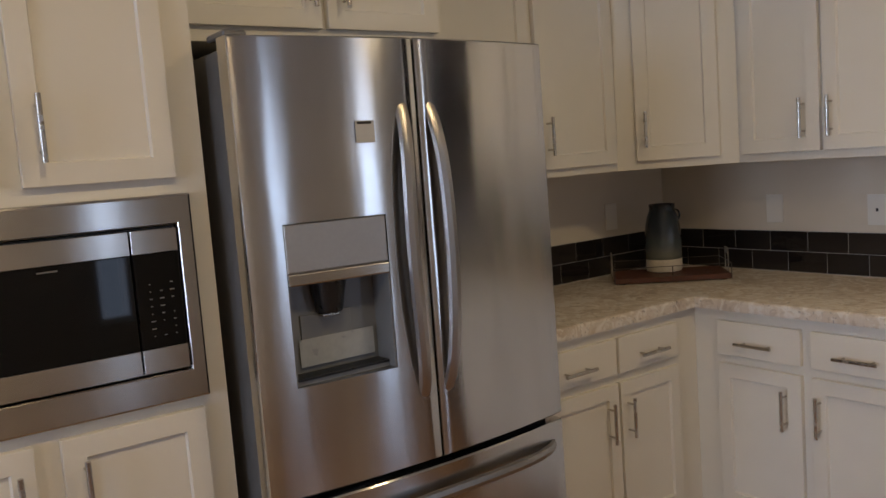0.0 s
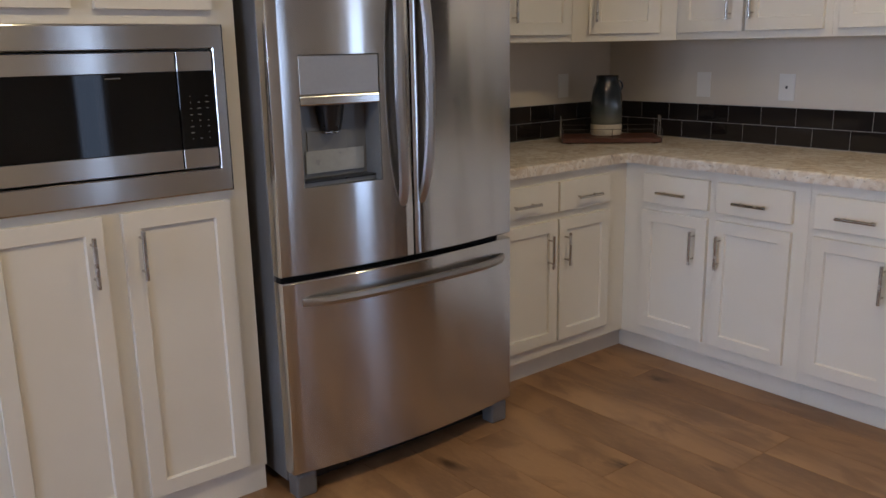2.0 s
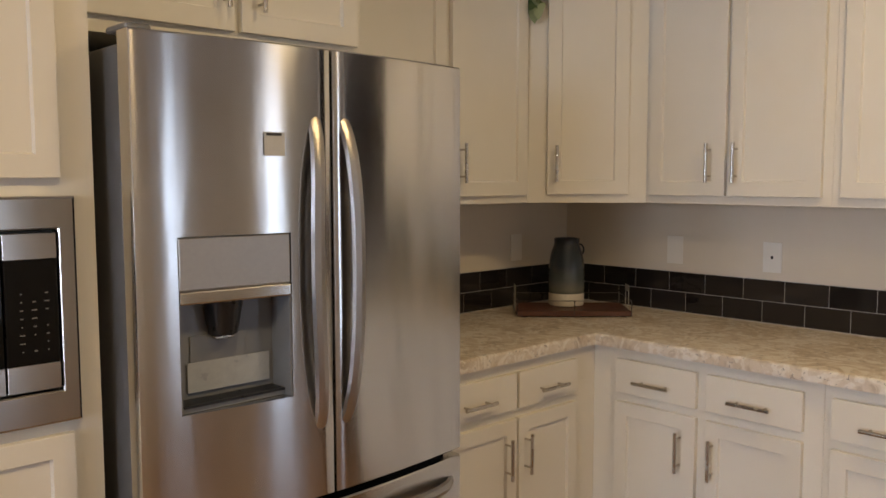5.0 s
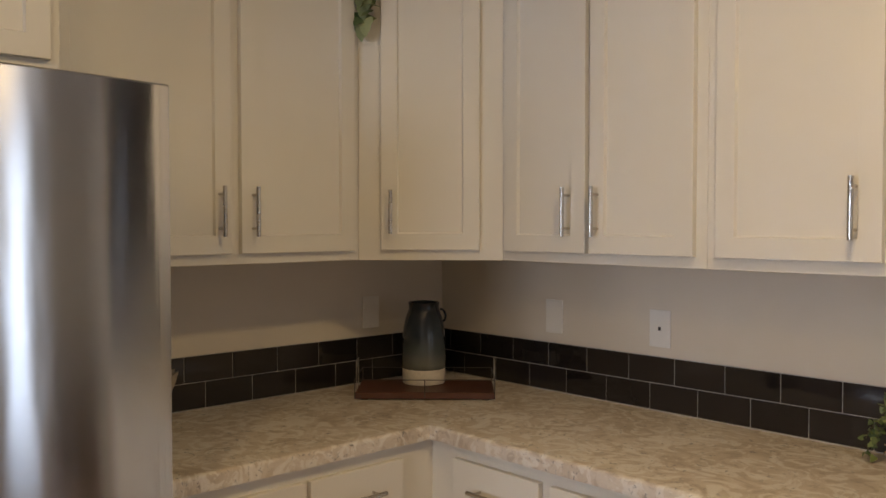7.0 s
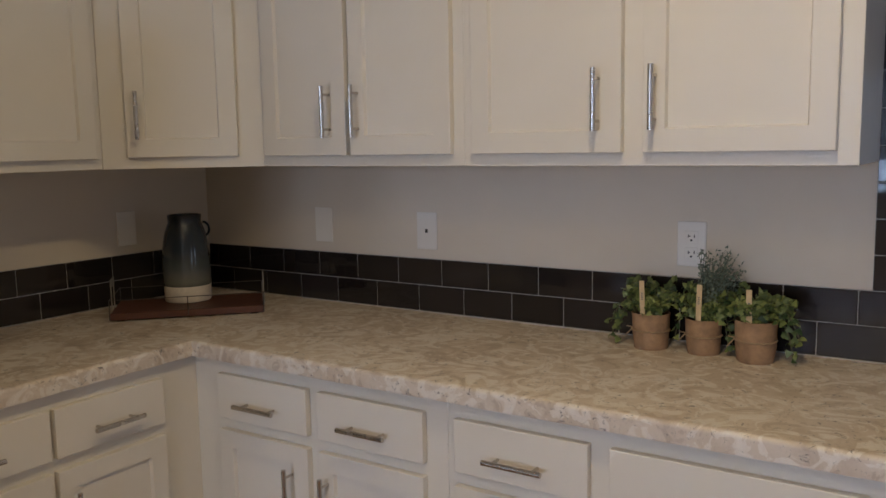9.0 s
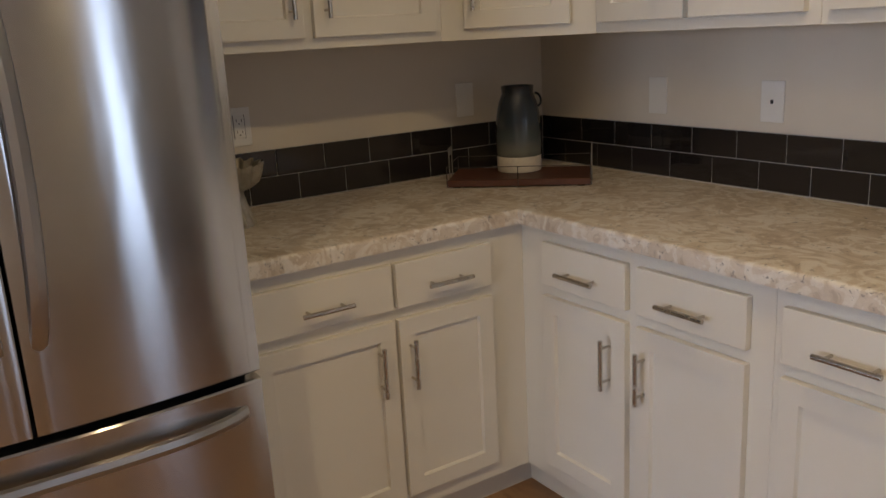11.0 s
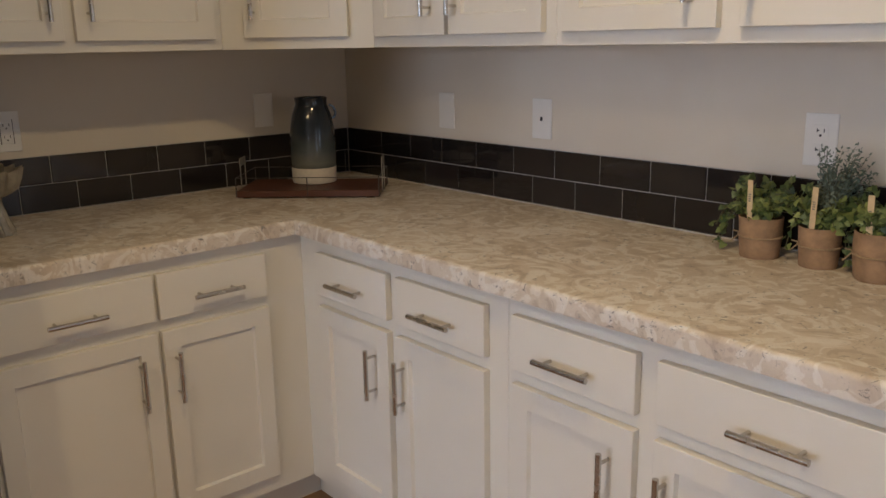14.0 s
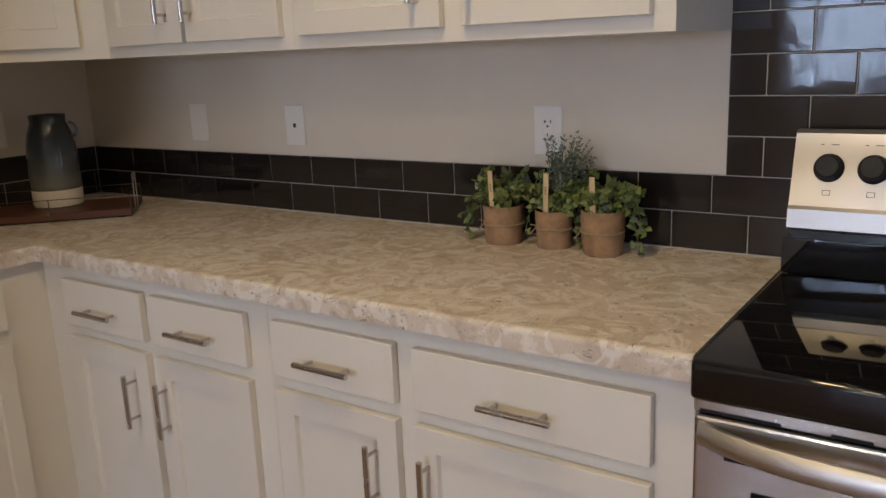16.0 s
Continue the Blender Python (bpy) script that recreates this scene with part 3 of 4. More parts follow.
def fridge():
    ob = thing("refrigerator", pose(0, 0, 0), "stainless steel french-door refrigerator with an ice and water dispenser", "refrigerator")
    part("body", boxes((0.05, 0.745, FY0 + 0.012, FY1 - 0.012, 0.035, 1.755), bevel=0.006, segs=2), M_GREYSIDE, ob, "dark grey painted steel sides")
    part("gasket", boxes((0.745, 0.772, FY0 + 0.02, FY1 - 0.02, 0.10, 1.74)), M_DARK, ob)
    left = part("door", bowed(FY0, FG - 0.003, 0.722, 1.775, 0.770), M_STEEL, ob, "stainless door with dispenser", smooth=True)
    cut(left, (0.772, 0.9, -2.333, -2.072, 0.980, 1.357))
    right = part("door", bowed(FG + 0.003, FY1, 0.722, 1.775, 0.770), M_STEEL, ob, "stainless door", smooth=True)
    drawer = part("freezer_drawer", bowed(FY0, FY1, 0.088, 0.704, 0.770, 24), M_STEEL, ob, "stainless freezer drawer", smooth=True)
    part("handle", strap((0.850, -1.996, 0.888), (0.850, -2.001, 1.618), 0.038, w=0.0175, sway=-0.020), M_HANDLE, left, "bowed steel handle", smooth=True)
    part("handle", strap((0.850, -1.924, 0.888), (0.850, -1.920, 1.618), 0.038, w=0.0175, sway=0.020), M_HANDLE, right, "bowed steel handle", smooth=True)
    part("handle", strap((0.828, -2.360, 0.640), (0.828, -1.545, 0.640), 0.062, 24), M_HANDLE, drawer, "bowed steel handle", smooth=True)
    part("hinge_cover", boxes((0.70, 0.80, FY0 + 0.005, FY0 + 0.06, 1.7755, 1.790), bevel=0.004), M_GREYSIDE, ob)
    part("kick_grille", boxes((0.70, 0.755, FY0 + 0.03, FY1 - 0.03, 0.02, 0.085)), M_BLACK, ob)
    for y in (FY0 + 0.01, FY1 - 0.085):
        part("foot", boxes((0.755, 0.815, y, y + 0.072, 0.0, 0.080), bevel=0.008, segs=2), M_GREYSIDE, ob, "grey plastic foot cover")
    # dispenser
    disp = part("dispenser", boxes((0.7722, 0.776, -2.333, -2.072, 0.980, 1.357)), M_CAVITY, ob, "grey moulded dispenser recess")
    for dims in ((0.776, 0.832, -2.3329, -2.3285, 0.981, 1.2135), (0.776, 0.852, -2.0765, -2.0721, 0.981, 1.2135)):
        part("recess_side", boxes(dims), M_CAVITY, disp)
    part("recess_floor", boxes((0.776, 0.826, -2.328, -2.077, 0.981, 0.992)), M_CAVITY, disp)
    part("control_panel", flush(boxes((0.7765, 0.836, -2.3315, -2.0735, 1.243, 1.3555), bevel=0.003), 0.8365), M_PANEL, disp, "blank silver control panel")
    part("trim_strip", flush(boxes((0.7765, 0.843, -2.3315, -2.0735, 1.214, 1.2425), bevel=0.004, segs=2), 0.840), M_STEEL_FLAT, disp)
    nz = bmesh.new()
    bmesh.ops.create_cone(nz, cap_ends=True, segments=20, radius1=0.031, radius2=0.045, depth=0.075, matrix=pose(0.800, -2.215, 1.176))
    for v in nz.verts:
        v.co.x = max(v.co.x, 0.777)
    part("nozzle", nz, M_BLACK, disp, "black dispenser nozzle", smooth=True)
    part("spout", boxes((0.785, 0.815, -2.24, -2.195, 1.128, 1.137), bevel=0.003), M_NICKEL, disp)
    part("paddle", boxes((0.777, 0.781, -2.285, -2.15, 1.02, 1.135), bevel=0.001), M_CAVITY, disp)
    part("tray", boxes((0.778, 0.832, -2.325, -2.08, 0.9925, 0.998)), M_BLACK, disp)
    part("tape_strip", boxes((0.7815, 0.783, -2.293, -2.090, 1.012, 1.078)), M_TAPE, disp, "strip of clear protective tape")
    part("sticker", boxes((0.8556, 0.8566, -2.136, -2.084, 1.528, 1.580)), M_PAPER, left, "white paper sticker")
    part("sticker_print", boxes((0.8567, 0.8570, -2.131, -2.092, 1.572, 1.578)), M_INK, left)
    return ob


fridge()


# ---- microwave ----
def microwave():
    ob = thing("microwave", pose(XP, -3.198, 0, 0, 0, 90), "built-in stainless microwave with a black glass door and trim frame", "microwave")
    o = 3.198
    x0, x1, z0, z1 = o - 3.160, o - 2.489, 0.980, 1.444
    mx0, mx1, mz0, mz1 = o - 3.122, o - 2.525, 1.048, 1.378
    bm = bmesh.new()
    rings = []
    for ax0, ax1, az0, az1, ay in ((x0, x1, z0, z1, -0.001), (x0, x1, z0, z1, -0.020), (x0 + 0.002, x1 - 0.002, z0 + 0.002, z1 - 0.002, -0.0245), (x0 + 0.006, x1 - 0.006, z0 + 0.006, z1 - 0.006, -0.026), (mx0 - 0.003, mx1 + 0.003, mz0 - 0.003, mz1 + 0.003, -0.026), (mx0, mx1, mz0, mz1, -0.023), (mx0, mx1, mz0, mz1, -0.001)):
        rings.append([bm.verts.new(p) for p in ((ax0, ay, az0), (ax1, ay, az0), (ax1, ay, az1), (ax0, ay, az1))])
    for lo, hi in zip(rings, rings[1:] + rings[:1]):
        for i in range(4):
            bm.faces.new((lo[i], lo[(i + 1) % 4], hi[(i + 1) % 4], hi[i]))
    bmesh.ops.recalc_face_normals(bm, faces=bm.faces)
    part("trim_frame", bm, M_STEEL_FLAT, ob, "stainless trim frame")
    part("body", boxes((mx0 + 0.004, mx1 - 0.004, -0.002, 0.40, mz0 + 0.004, mz1 - 0.004)), M_BLACK, ob)
    g = o - 2.632
    door = part("door", boxes((mx0 + 0.005, g - 0.002, -0.022, -0.003, mz0 + 0.006, mz1 - 0.006)), M_BLACK, ob)
    part("glass", boxes((mx0 + 0.006, g - 0.002, -0.0265, -0.0225, 1.1095, 1.3185), bevel=0.001), M_GLASS_BLACK, door, "black glass")
    for a, b in ((1.3195, mz1 - 0.007), (mz0 + 0.007, 1.1085)):
        part("door_band", boxes((mx0 + 0.006, g - 0.002, -0.0275, -0.0225, a, b), bevel=0.001), M_STEEL_FLAT, door, "stainless band")
    panel = part("control_panel", boxes((g + 0.002, mx1 - 0.005, -0.0265, -0.003, 1.1095, 1.3185), bevel=0.001), M_GLASS_BLACK, ob, "black glass keypad")
    for a, b in ((1.3195, mz1 - 0.007), (mz0 + 0.007, 1.1085)):
        part("panel_band", boxes((g + 0.002, mx1 - 0.005, -0.0275, -0.003, a, b), bevel=0.001), M_STEEL_FLAT, ob, "stainless band")
    marks = bmesh.new()
    rnd = random.Random(4)
    for r in range(8):
        for c in range(3):
            if rnd.random() < 0.85:
                kx, kz = g + 0.032 + c * 0.024, 1.135 + r * 0.0165
                wd = rnd.choice((0.003, 0.006, 0.010))
                box(marks, kx - wd / 2, kx + wd / 2, -0.0271, -0.0266, kz, kz + 0.0028)
    part("key_marks", marks, M_MARK, panel)
    part("maker_plate", boxes((g - 0.19, g - 0.15, -0.0271, -0.0266, 1.305, 1.3085)), M_MARK, door)
    return ob


microwave()


# ---- range ----
def cooker():
    ob = thing("range", pose(2.385, 0, 0), "freestanding stainless electric range with a black glass cooktop", "range")
    w = 0.760
    part("body", boxes((0.003, w - 0.003, -0.615, -0.03, 0.02, 0.860)), M_BLACK, ob)
    part("cooktop", boxes((0, w, -0.668, -0.035, 0.857, 0.918), bevel=0.008, segs=3), M_ENAMEL, ob, "glossy black cooktop", smooth=True)
    # vent trim, door, handle
    part("vent_trim", boxes((0.002, w - 0.002, -0.652, -0.615, 0.832, 0.855), bevel=0.003), M_STEEL_FLAT, ob)
    for a, b in ((0.012, 0.125), (0.190, 0.242), (0.275, 0.485), (0.518, 0.570), (0.635, 0.748)):
        part("vent_slot", boxes((a, b, -0.6535, -0.651, 0.8345, 0.8392)), M_DARK, ob)
    door = part("oven_door", boxes((0.004, w - 0.004, -0.655, -0.616, 0.24, 0.829), bevel=0.005, segs=2), M_STEEL_FLAT, ob, "stainless oven door")
    for k in range(2):
        part("vent_slot", boxes((0.05 + k * 0.5, 0.16 + k * 0.5, -0.6565, -0.654, 0.766, 0.773)), M_DARK, door)
    part("window", boxes((0.09, w - 0.09, -0.658, -0.6555, 0.36, 0.725), bevel=0.001), M_GLASS_BLACK, door, "black oven window")
    h = bmesh.new()
    n = 20
    pts = [(0.012 + (w - 0.024) * i / n, -0.655 - 0.05 * (1 - (2 * i / n - 1) ** 4), 0.802) for i in range(n + 1)]
    rings2 = []
    for p in pts:
        rings2.append([h.verts.new((p[0], p[1] + 0.011 * math.cos(a), p[2] + 0.019 * math.sin(a))) for a in (2 * math.pi * k / 10 for k in range(10))])
    for lo, hi in zip(rings2, rings2[1:]):
        for i in range(10):
            j = (i + 1) % 10
            h.faces.new((lo[i], lo[j], hi[j], hi[i]))
    h.faces.new(rings2[0])
    h.faces.new(rings2[-1])
    bmesh.ops.recalc_face_normals(h, faces=h.faces)
    part("handle", h, M_STEEL_DULL, door, "bowed steel handle", smooth=True)
    part("drawer", boxes((0.004, w - 0.004, -0.650, -0.616, 0.03, 0.23), bevel=0.005), M_STEEL_FLAT, ob)
    # backguard, leaning back
    bm = bmesh.new()
    prof = [(-0.122, 1.004), (-0.127, 1.008), (-0.125, 1.044), (-0.119, 1.050), (-0.078, 1.184), (-0.070, 1.190), (-0.052, 1.190), (-0.052, 1.004)]
    sides = [[bm.verts.new((x, y, z)) for y, z in prof] for x in (0.010, w - 0.010)]
    bm.faces.new(sides[0])
    bm.faces.new(list(reversed(sides[1])))
    for i in range(len(prof)):
        j = (i + 1) % len(prof)
        bm.faces.new((sides[0][i], sides[0][j], sides[1][j], sides[1][i]))
    bmesh.ops.recalc_face_normals(bm, faces=bm.faces)
    guard = part("backguard", bm, M_STEEL_DULL, ob, "stainless control panel leaning back")
    part("backguard_base", boxes((0.004, w - 0.004, -0.1285, -0.1255, 0.9185, 0.988), bevel=0.001), M_ENAMEL, ob, "glossy black strip under the panel")
    # black block under the panel; its black paints the shadow strip below the lip
    part("backguard_shadow_block", boxes((0.014, w - 0.014, -0.1253, -0.053, 0.9185, 1.0035)), M_BLACK, ob)
    tilt = math.degrees(math.atan2(0.041, 0.134))
    for kx in (0.074, 0.150, w - 0.150, w - 0.074):
        m = pose(kx, -0.0976 + 0.004, 1.120, 90 - tilt)
        kn = lathe([(0.0275, -0.004), (0.0275, 0.004), (0.0245, 0.008), (0.022, 0.026), (0.019, 0.029), (0.004, 0.0295)], 28)
        kn.transform(m)
        knob = part("knob", kn, M_KNOB, guard, "black plastic knob", smooth=True)
        ind = boxes((-0.0015, 0.0015, 0.004, 0.02, 0.0296, 0.0302))
        ind.transform(m)
        part("pointer", ind, M_KNOB, knob)
        for dims in ((-0.007, 0.007, -0.0510, -0.0500), (-0.007, 0.007, -0.0420, -0.0410), (-0.007, -0.006, -0.0500, -0.0420), (0.006, 0.007, -0.0500, -0.0420), (-0.018, -0.012, 0.045, 0.0464), (0.0, 0.014, 0.045, 0.0464)):
            mk = boxes((*dims, 0.0, 0.0007))
            mk.transform(pose(kx, -0.0976 - 0.0005, 1.120, 90 - tilt))
            part("panel_mark", mk, M_INK, guard)
    return ob


cooker()


# ---- outlets ----
def wall_plate(m, kind, label, w=0.074, h=0.116, material=M_PLASTIC):
    """A cover plate; local x across, -y out of the wall, z up, origin at its middle."""
    ob = thing("wall_plate", m, label, "wall plate", "wall plates above the worktop")
    part("plate", boxes((-w / 2, w / 2, -0.006, -0.0005, -h / 2, h / 2), bevel=0.002, segs=2), material, ob)
    if kind == "duplex":
        for dz in (-0.024, 0.018):
            face = part("socket", boxes((-0.017, 0.017, -0.0075, -0.006, dz - 0.016, dz + 0.016), bevel=0.001), M_PLASTIC, ob)
            part("slot", boxes((-0.009, -0.0065, -0.0079, -0.0076, dz - 0.001, dz + 0.007), (-0.0065, -0.003, -0.0079, -0.0076, dz + 0.0015, dz + 0.004), (0.0065, 0.009, -0.0079, -0.0076, dz - 0.001, dz + 0.007), (-0.0025, 0.0025, -0.0079, -0.0076, dz - 0.0105, dz - 0.0055)), M_INK, face)
    elif kind == "gfci":
        face = part("socket", boxes((-0.0165, 0.0165, -0.0085, -0.006, -0.034, 0.034), bevel=0.001), M_PLASTIC, ob)
        part("slot", boxes((-0.009, -0.007, -0.0089, -0.0086, 0.016, 0.024), (0.007, 0.009, -0.0089, -0.0086, 0.016, 0.024), (-0.002, 0.002, -0.0089, -0.0086, 0.008, 0.012), (-0.009, -0.007, -0.0089, -0.0086, -0.018, -0.010), (0.007, 0.009, -0.0089, -0.0086, -0.018, -0.010), (-0.002, 0.002, -0.0089, -0.0086, -0.026, -0.022)), M_INK, face)
        part("gap_line", boxes((-0.0185, -0.0166, -0.0065, -0.006, -0.036, 0.036), (0.0166, 0.0185, -0.0065, -0.006, -0.036, 0.036)), M_SUB, ob)
    elif kind == "jack":
        part("jack", boxes((-0.005, 0.005, -0.008, -0.006, -0.006, 0.006), bevel=0.001), M_INK, ob)
    elif kind == "blank":
        for dz in (-0.030, 0.030):
            part("screw", boxes((-0.003, 0.003, -0.0068, -0.006, dz - 0.002, dz + 0.002), bevel=0.0005), material, ob)
    return ob


ZO = 1.171
wall_plate(pose(0, -0.360, ZO, 0, 0, 90), "blank", "plain blank wall plate on the warm wall beside the jar", material=M_PLATE)
wall_plate(pose(0, -1.197, ZO - 0.008, 0, 0, 90), "gfci", "white outlet with test buttons above the fluted stand")
wall_plate(pose(0.578, 0, ZO + 0.004), "blank", "plain blank wall plate beside the jar", material=M_PLATE)
wall_plate(pose(0.999, 0, ZO), "jack", "white wall plate with a single small jack")
wall_plate(pose(1.823, 0, ZO), "duplex", "white double socket outlet behind the potted ivy")


# ---- things on the worktop ----
def jar():
    ob = thing("ceramic_jug", pose(0.255, -0.322, 0.9405), "charcoal glazed ceramic jug with bare cream foot on the tray", "jug")
    part("foot", lathe([(0.062, 0.0), (0.072, 0.002), (0.0745, 0.010), (0.0745, 0.050), (0.0735, 0.0535)], 48), M_CLAY, ob, "bare cream clay band", smooth=True)
    outer = [(0.0738, 0.0535), (0.0755, 0.056), (0.0770, 0.09), (0.0770, 0.125), (0.0750, 0.160), (0.0710, 0.195), (0.0640, 0.228), (0.0560, 0.250), (0.0525, 0.259), (0.0535, 0.275), (0.0545, 0.281), (0.0525, 0.2835), (0.047, 0.281), (0.045, 0.26), (0.060, 0.21), (0.064, 0.10), (0.01, 0.06)]
    part("body", lathe(outer, 48), M_JAR, ob, smooth=True)
    pts = []
    for i in range(15):
        a = math.pi * (-0.5 + i / 14)
        pts.append((0.060 + 0.016 * math.cos(a) + 0.008 * (1 - i / 14), 0.0, 0.234 + 0.022 * math.sin(a)))
    h = sweep(pts, lambda k: (0.0038, 0.0045))
    h.transform(pose(0, 0, 0, 0, 0, 66))
    part("handle", h, M_JAR, ob, "looped glazed handle", smooth=True)


jar()


def tray():
    ob = thing("serving_tray", pose(0.387, -0.4345, 0.914, 0, 0, 46.5), "dark red-brown wooden tray with thin wire rail on the worktop", "tray")
    L, D = 0.230, 0.235
    part("board", boxes((-L, L, 0.0, D, 0.004, 0.026), bevel=0.002), M_TRAY, ob, "dark reddish wooden board")
    for sx in (-1, 1):
        for y in (0.02, D - 0.02):
            part("foot", boxes((sx * 0.2 - 0.012, sx * 0.2 + 0.012, y - 0.012, y + 0.012, 0.0, 0.0035)), M_WIRE, ob)
    rail = bmesh.new()
    zr = 0.068
    ring = [(-L, -0.004, zr), (L, -0.004, zr), (L, D + 0.004, zr), (-L, D + 0.004, zr)]
    for a, b in zip(ring, ring[1:] + ring[:1]):
        rod(rail, a, b, 0.0013, 6)
    for x, y in ((-L, -0.004), (L, -0.004), (0, -0.004), (-L, D + 0.004), (L, D + 0.004), (0, D + 0.004)):
        rod(rail, (x, y, 0.006), (x, y, zr), 0.0018, 6)
    part("wire_rail", rail, M_RAIL, ob, "thin metal gallery rail")
    for sx in (-1, 1):
        h = bmesh.new()
        xx = sx * (L + 0.003)
        for y in (0.072, 0.128):
            rod(h, (xx, y, 0.006), (xx, y, 0.116), 0.0018, 8)
        box(h, xx - 0.0015, xx + 0.0015, 0.066, 0.134, 0.096, 0.122, 0.001)
        part("handle", h, M_ZINC, ob, "upright end handle with a flat metal grip", smooth=True)


tray()


def fluted_stand():
    ob = thing("pedestal_stand", pose(0.225, -1.336, 0.914), "fluted galvanised metal pedestal stand with flared rim on the worktop", "pedestal stand")
    part("foot", lathe([(0.066, 0.0), (0.070, 0.002), (0.069, 0.010), (0.061, 0.030), (0.050, 0.070), (0.045, 0.092), (0.047, 0.100)], 128, 0.085, 16), M_ZINC, ob, "fluted tapering foot", smooth=True)
    bowl = lathe([(0.046, 0.099), (0.068, 0.106), (0.088, 0.120), (0.099, 0.143), (0.106, 0.172), (0.1065, 0.1735), (0.103, 0.172), (0.095, 0.145), (0.083, 0.125), (0.064, 0.111), (0.01, 0.108)], 128, 0.07, 16)
    for v in bowl.verts:
        if v.co.z > 0.14:
            v.co.z += 0.004 * math.cos(16 * math.atan2(v.co.y, v.co.x))
    part("bowl", bowl, M_ZINC, ob, "flared fluted bowl with a scalloped rim", smooth=True)


fluted_stand()


def leaf(bm, p, normal, up, size, lobes=True):
    """An ivy leaf: a cupped, lobed blade."""
    n = Vector(normal).normalized()
    u = (Vector(up) - n * n.dot(Vector(up)))
    u = u.normalized() if u.length > 1e-4 else n.orthogonal().normalized()
    s = u.cross(n)
    outline = [(0, -0.1), (0.42, -0.22), (0.52, 0.12), (0.36, 0.30), (0.34, 0.52), (0, 1.0), (-0.34, 0.52), (-0.36, 0.30), (-0.52, 0.12), (-0.42, -0.22)]
    if not lobes:
        outline = [(0, 0), (0.26, 0.3), (0.2, 0.7), (0, 1.0), (-0.2, 0.7), (-0.26, 0.3)]
    c = bm.verts.new(Vector(p) + u * size * 0.25)
    ring = [bm.verts.new(Vector(p) + s * a * size + u * b * size - n * size * 0.22 * (a * a + 0.4 * b * b)) for a, b in outline]
    for i in range(len(ring)):
        bm.faces.new((c, ring[i], ring[(i + 1) % len(ring)]))


def twine(bm, rnd, base, tip, sag, steps, size, r=0.0011, lobes=True, density=1.0):
    """A stem from base to tip with leaves along it."""
    base, tip = Vector(base), Vector(tip)
    pts = [base + (tip - base) * k / steps + Vector((0, 0, sag * 4 * (k / steps) * (1 - k / steps))) for k in range(steps + 1)]
    stems = [(a, b) for a, b in zip(pts, pts[1:])]
    for i, p in enumerate(pts[1:], 1):
        for _ in range(2 if rnd.random() < density else 1):
            nrm = Vector((rnd.uniform(-0.8, 0.8), rnd.uniform(-1.2, 0.2), rnd.uniform(0.1, 1.0)))
            upv = (p - base).normalized() + Vector((rnd.uniform(-1, 1), rnd.uniform(-1, 1), rnd.uniform(-0.9, 0.5)))
            leaf(bm, p + Vector((rnd.uniform(-1, 1), rnd.uniform(-1, 1), rnd.uniform(-1, 1))) * size * 0.5, nrm, upv, size * rnd.uniform(0.6, 1.25), lobes)
    return stems


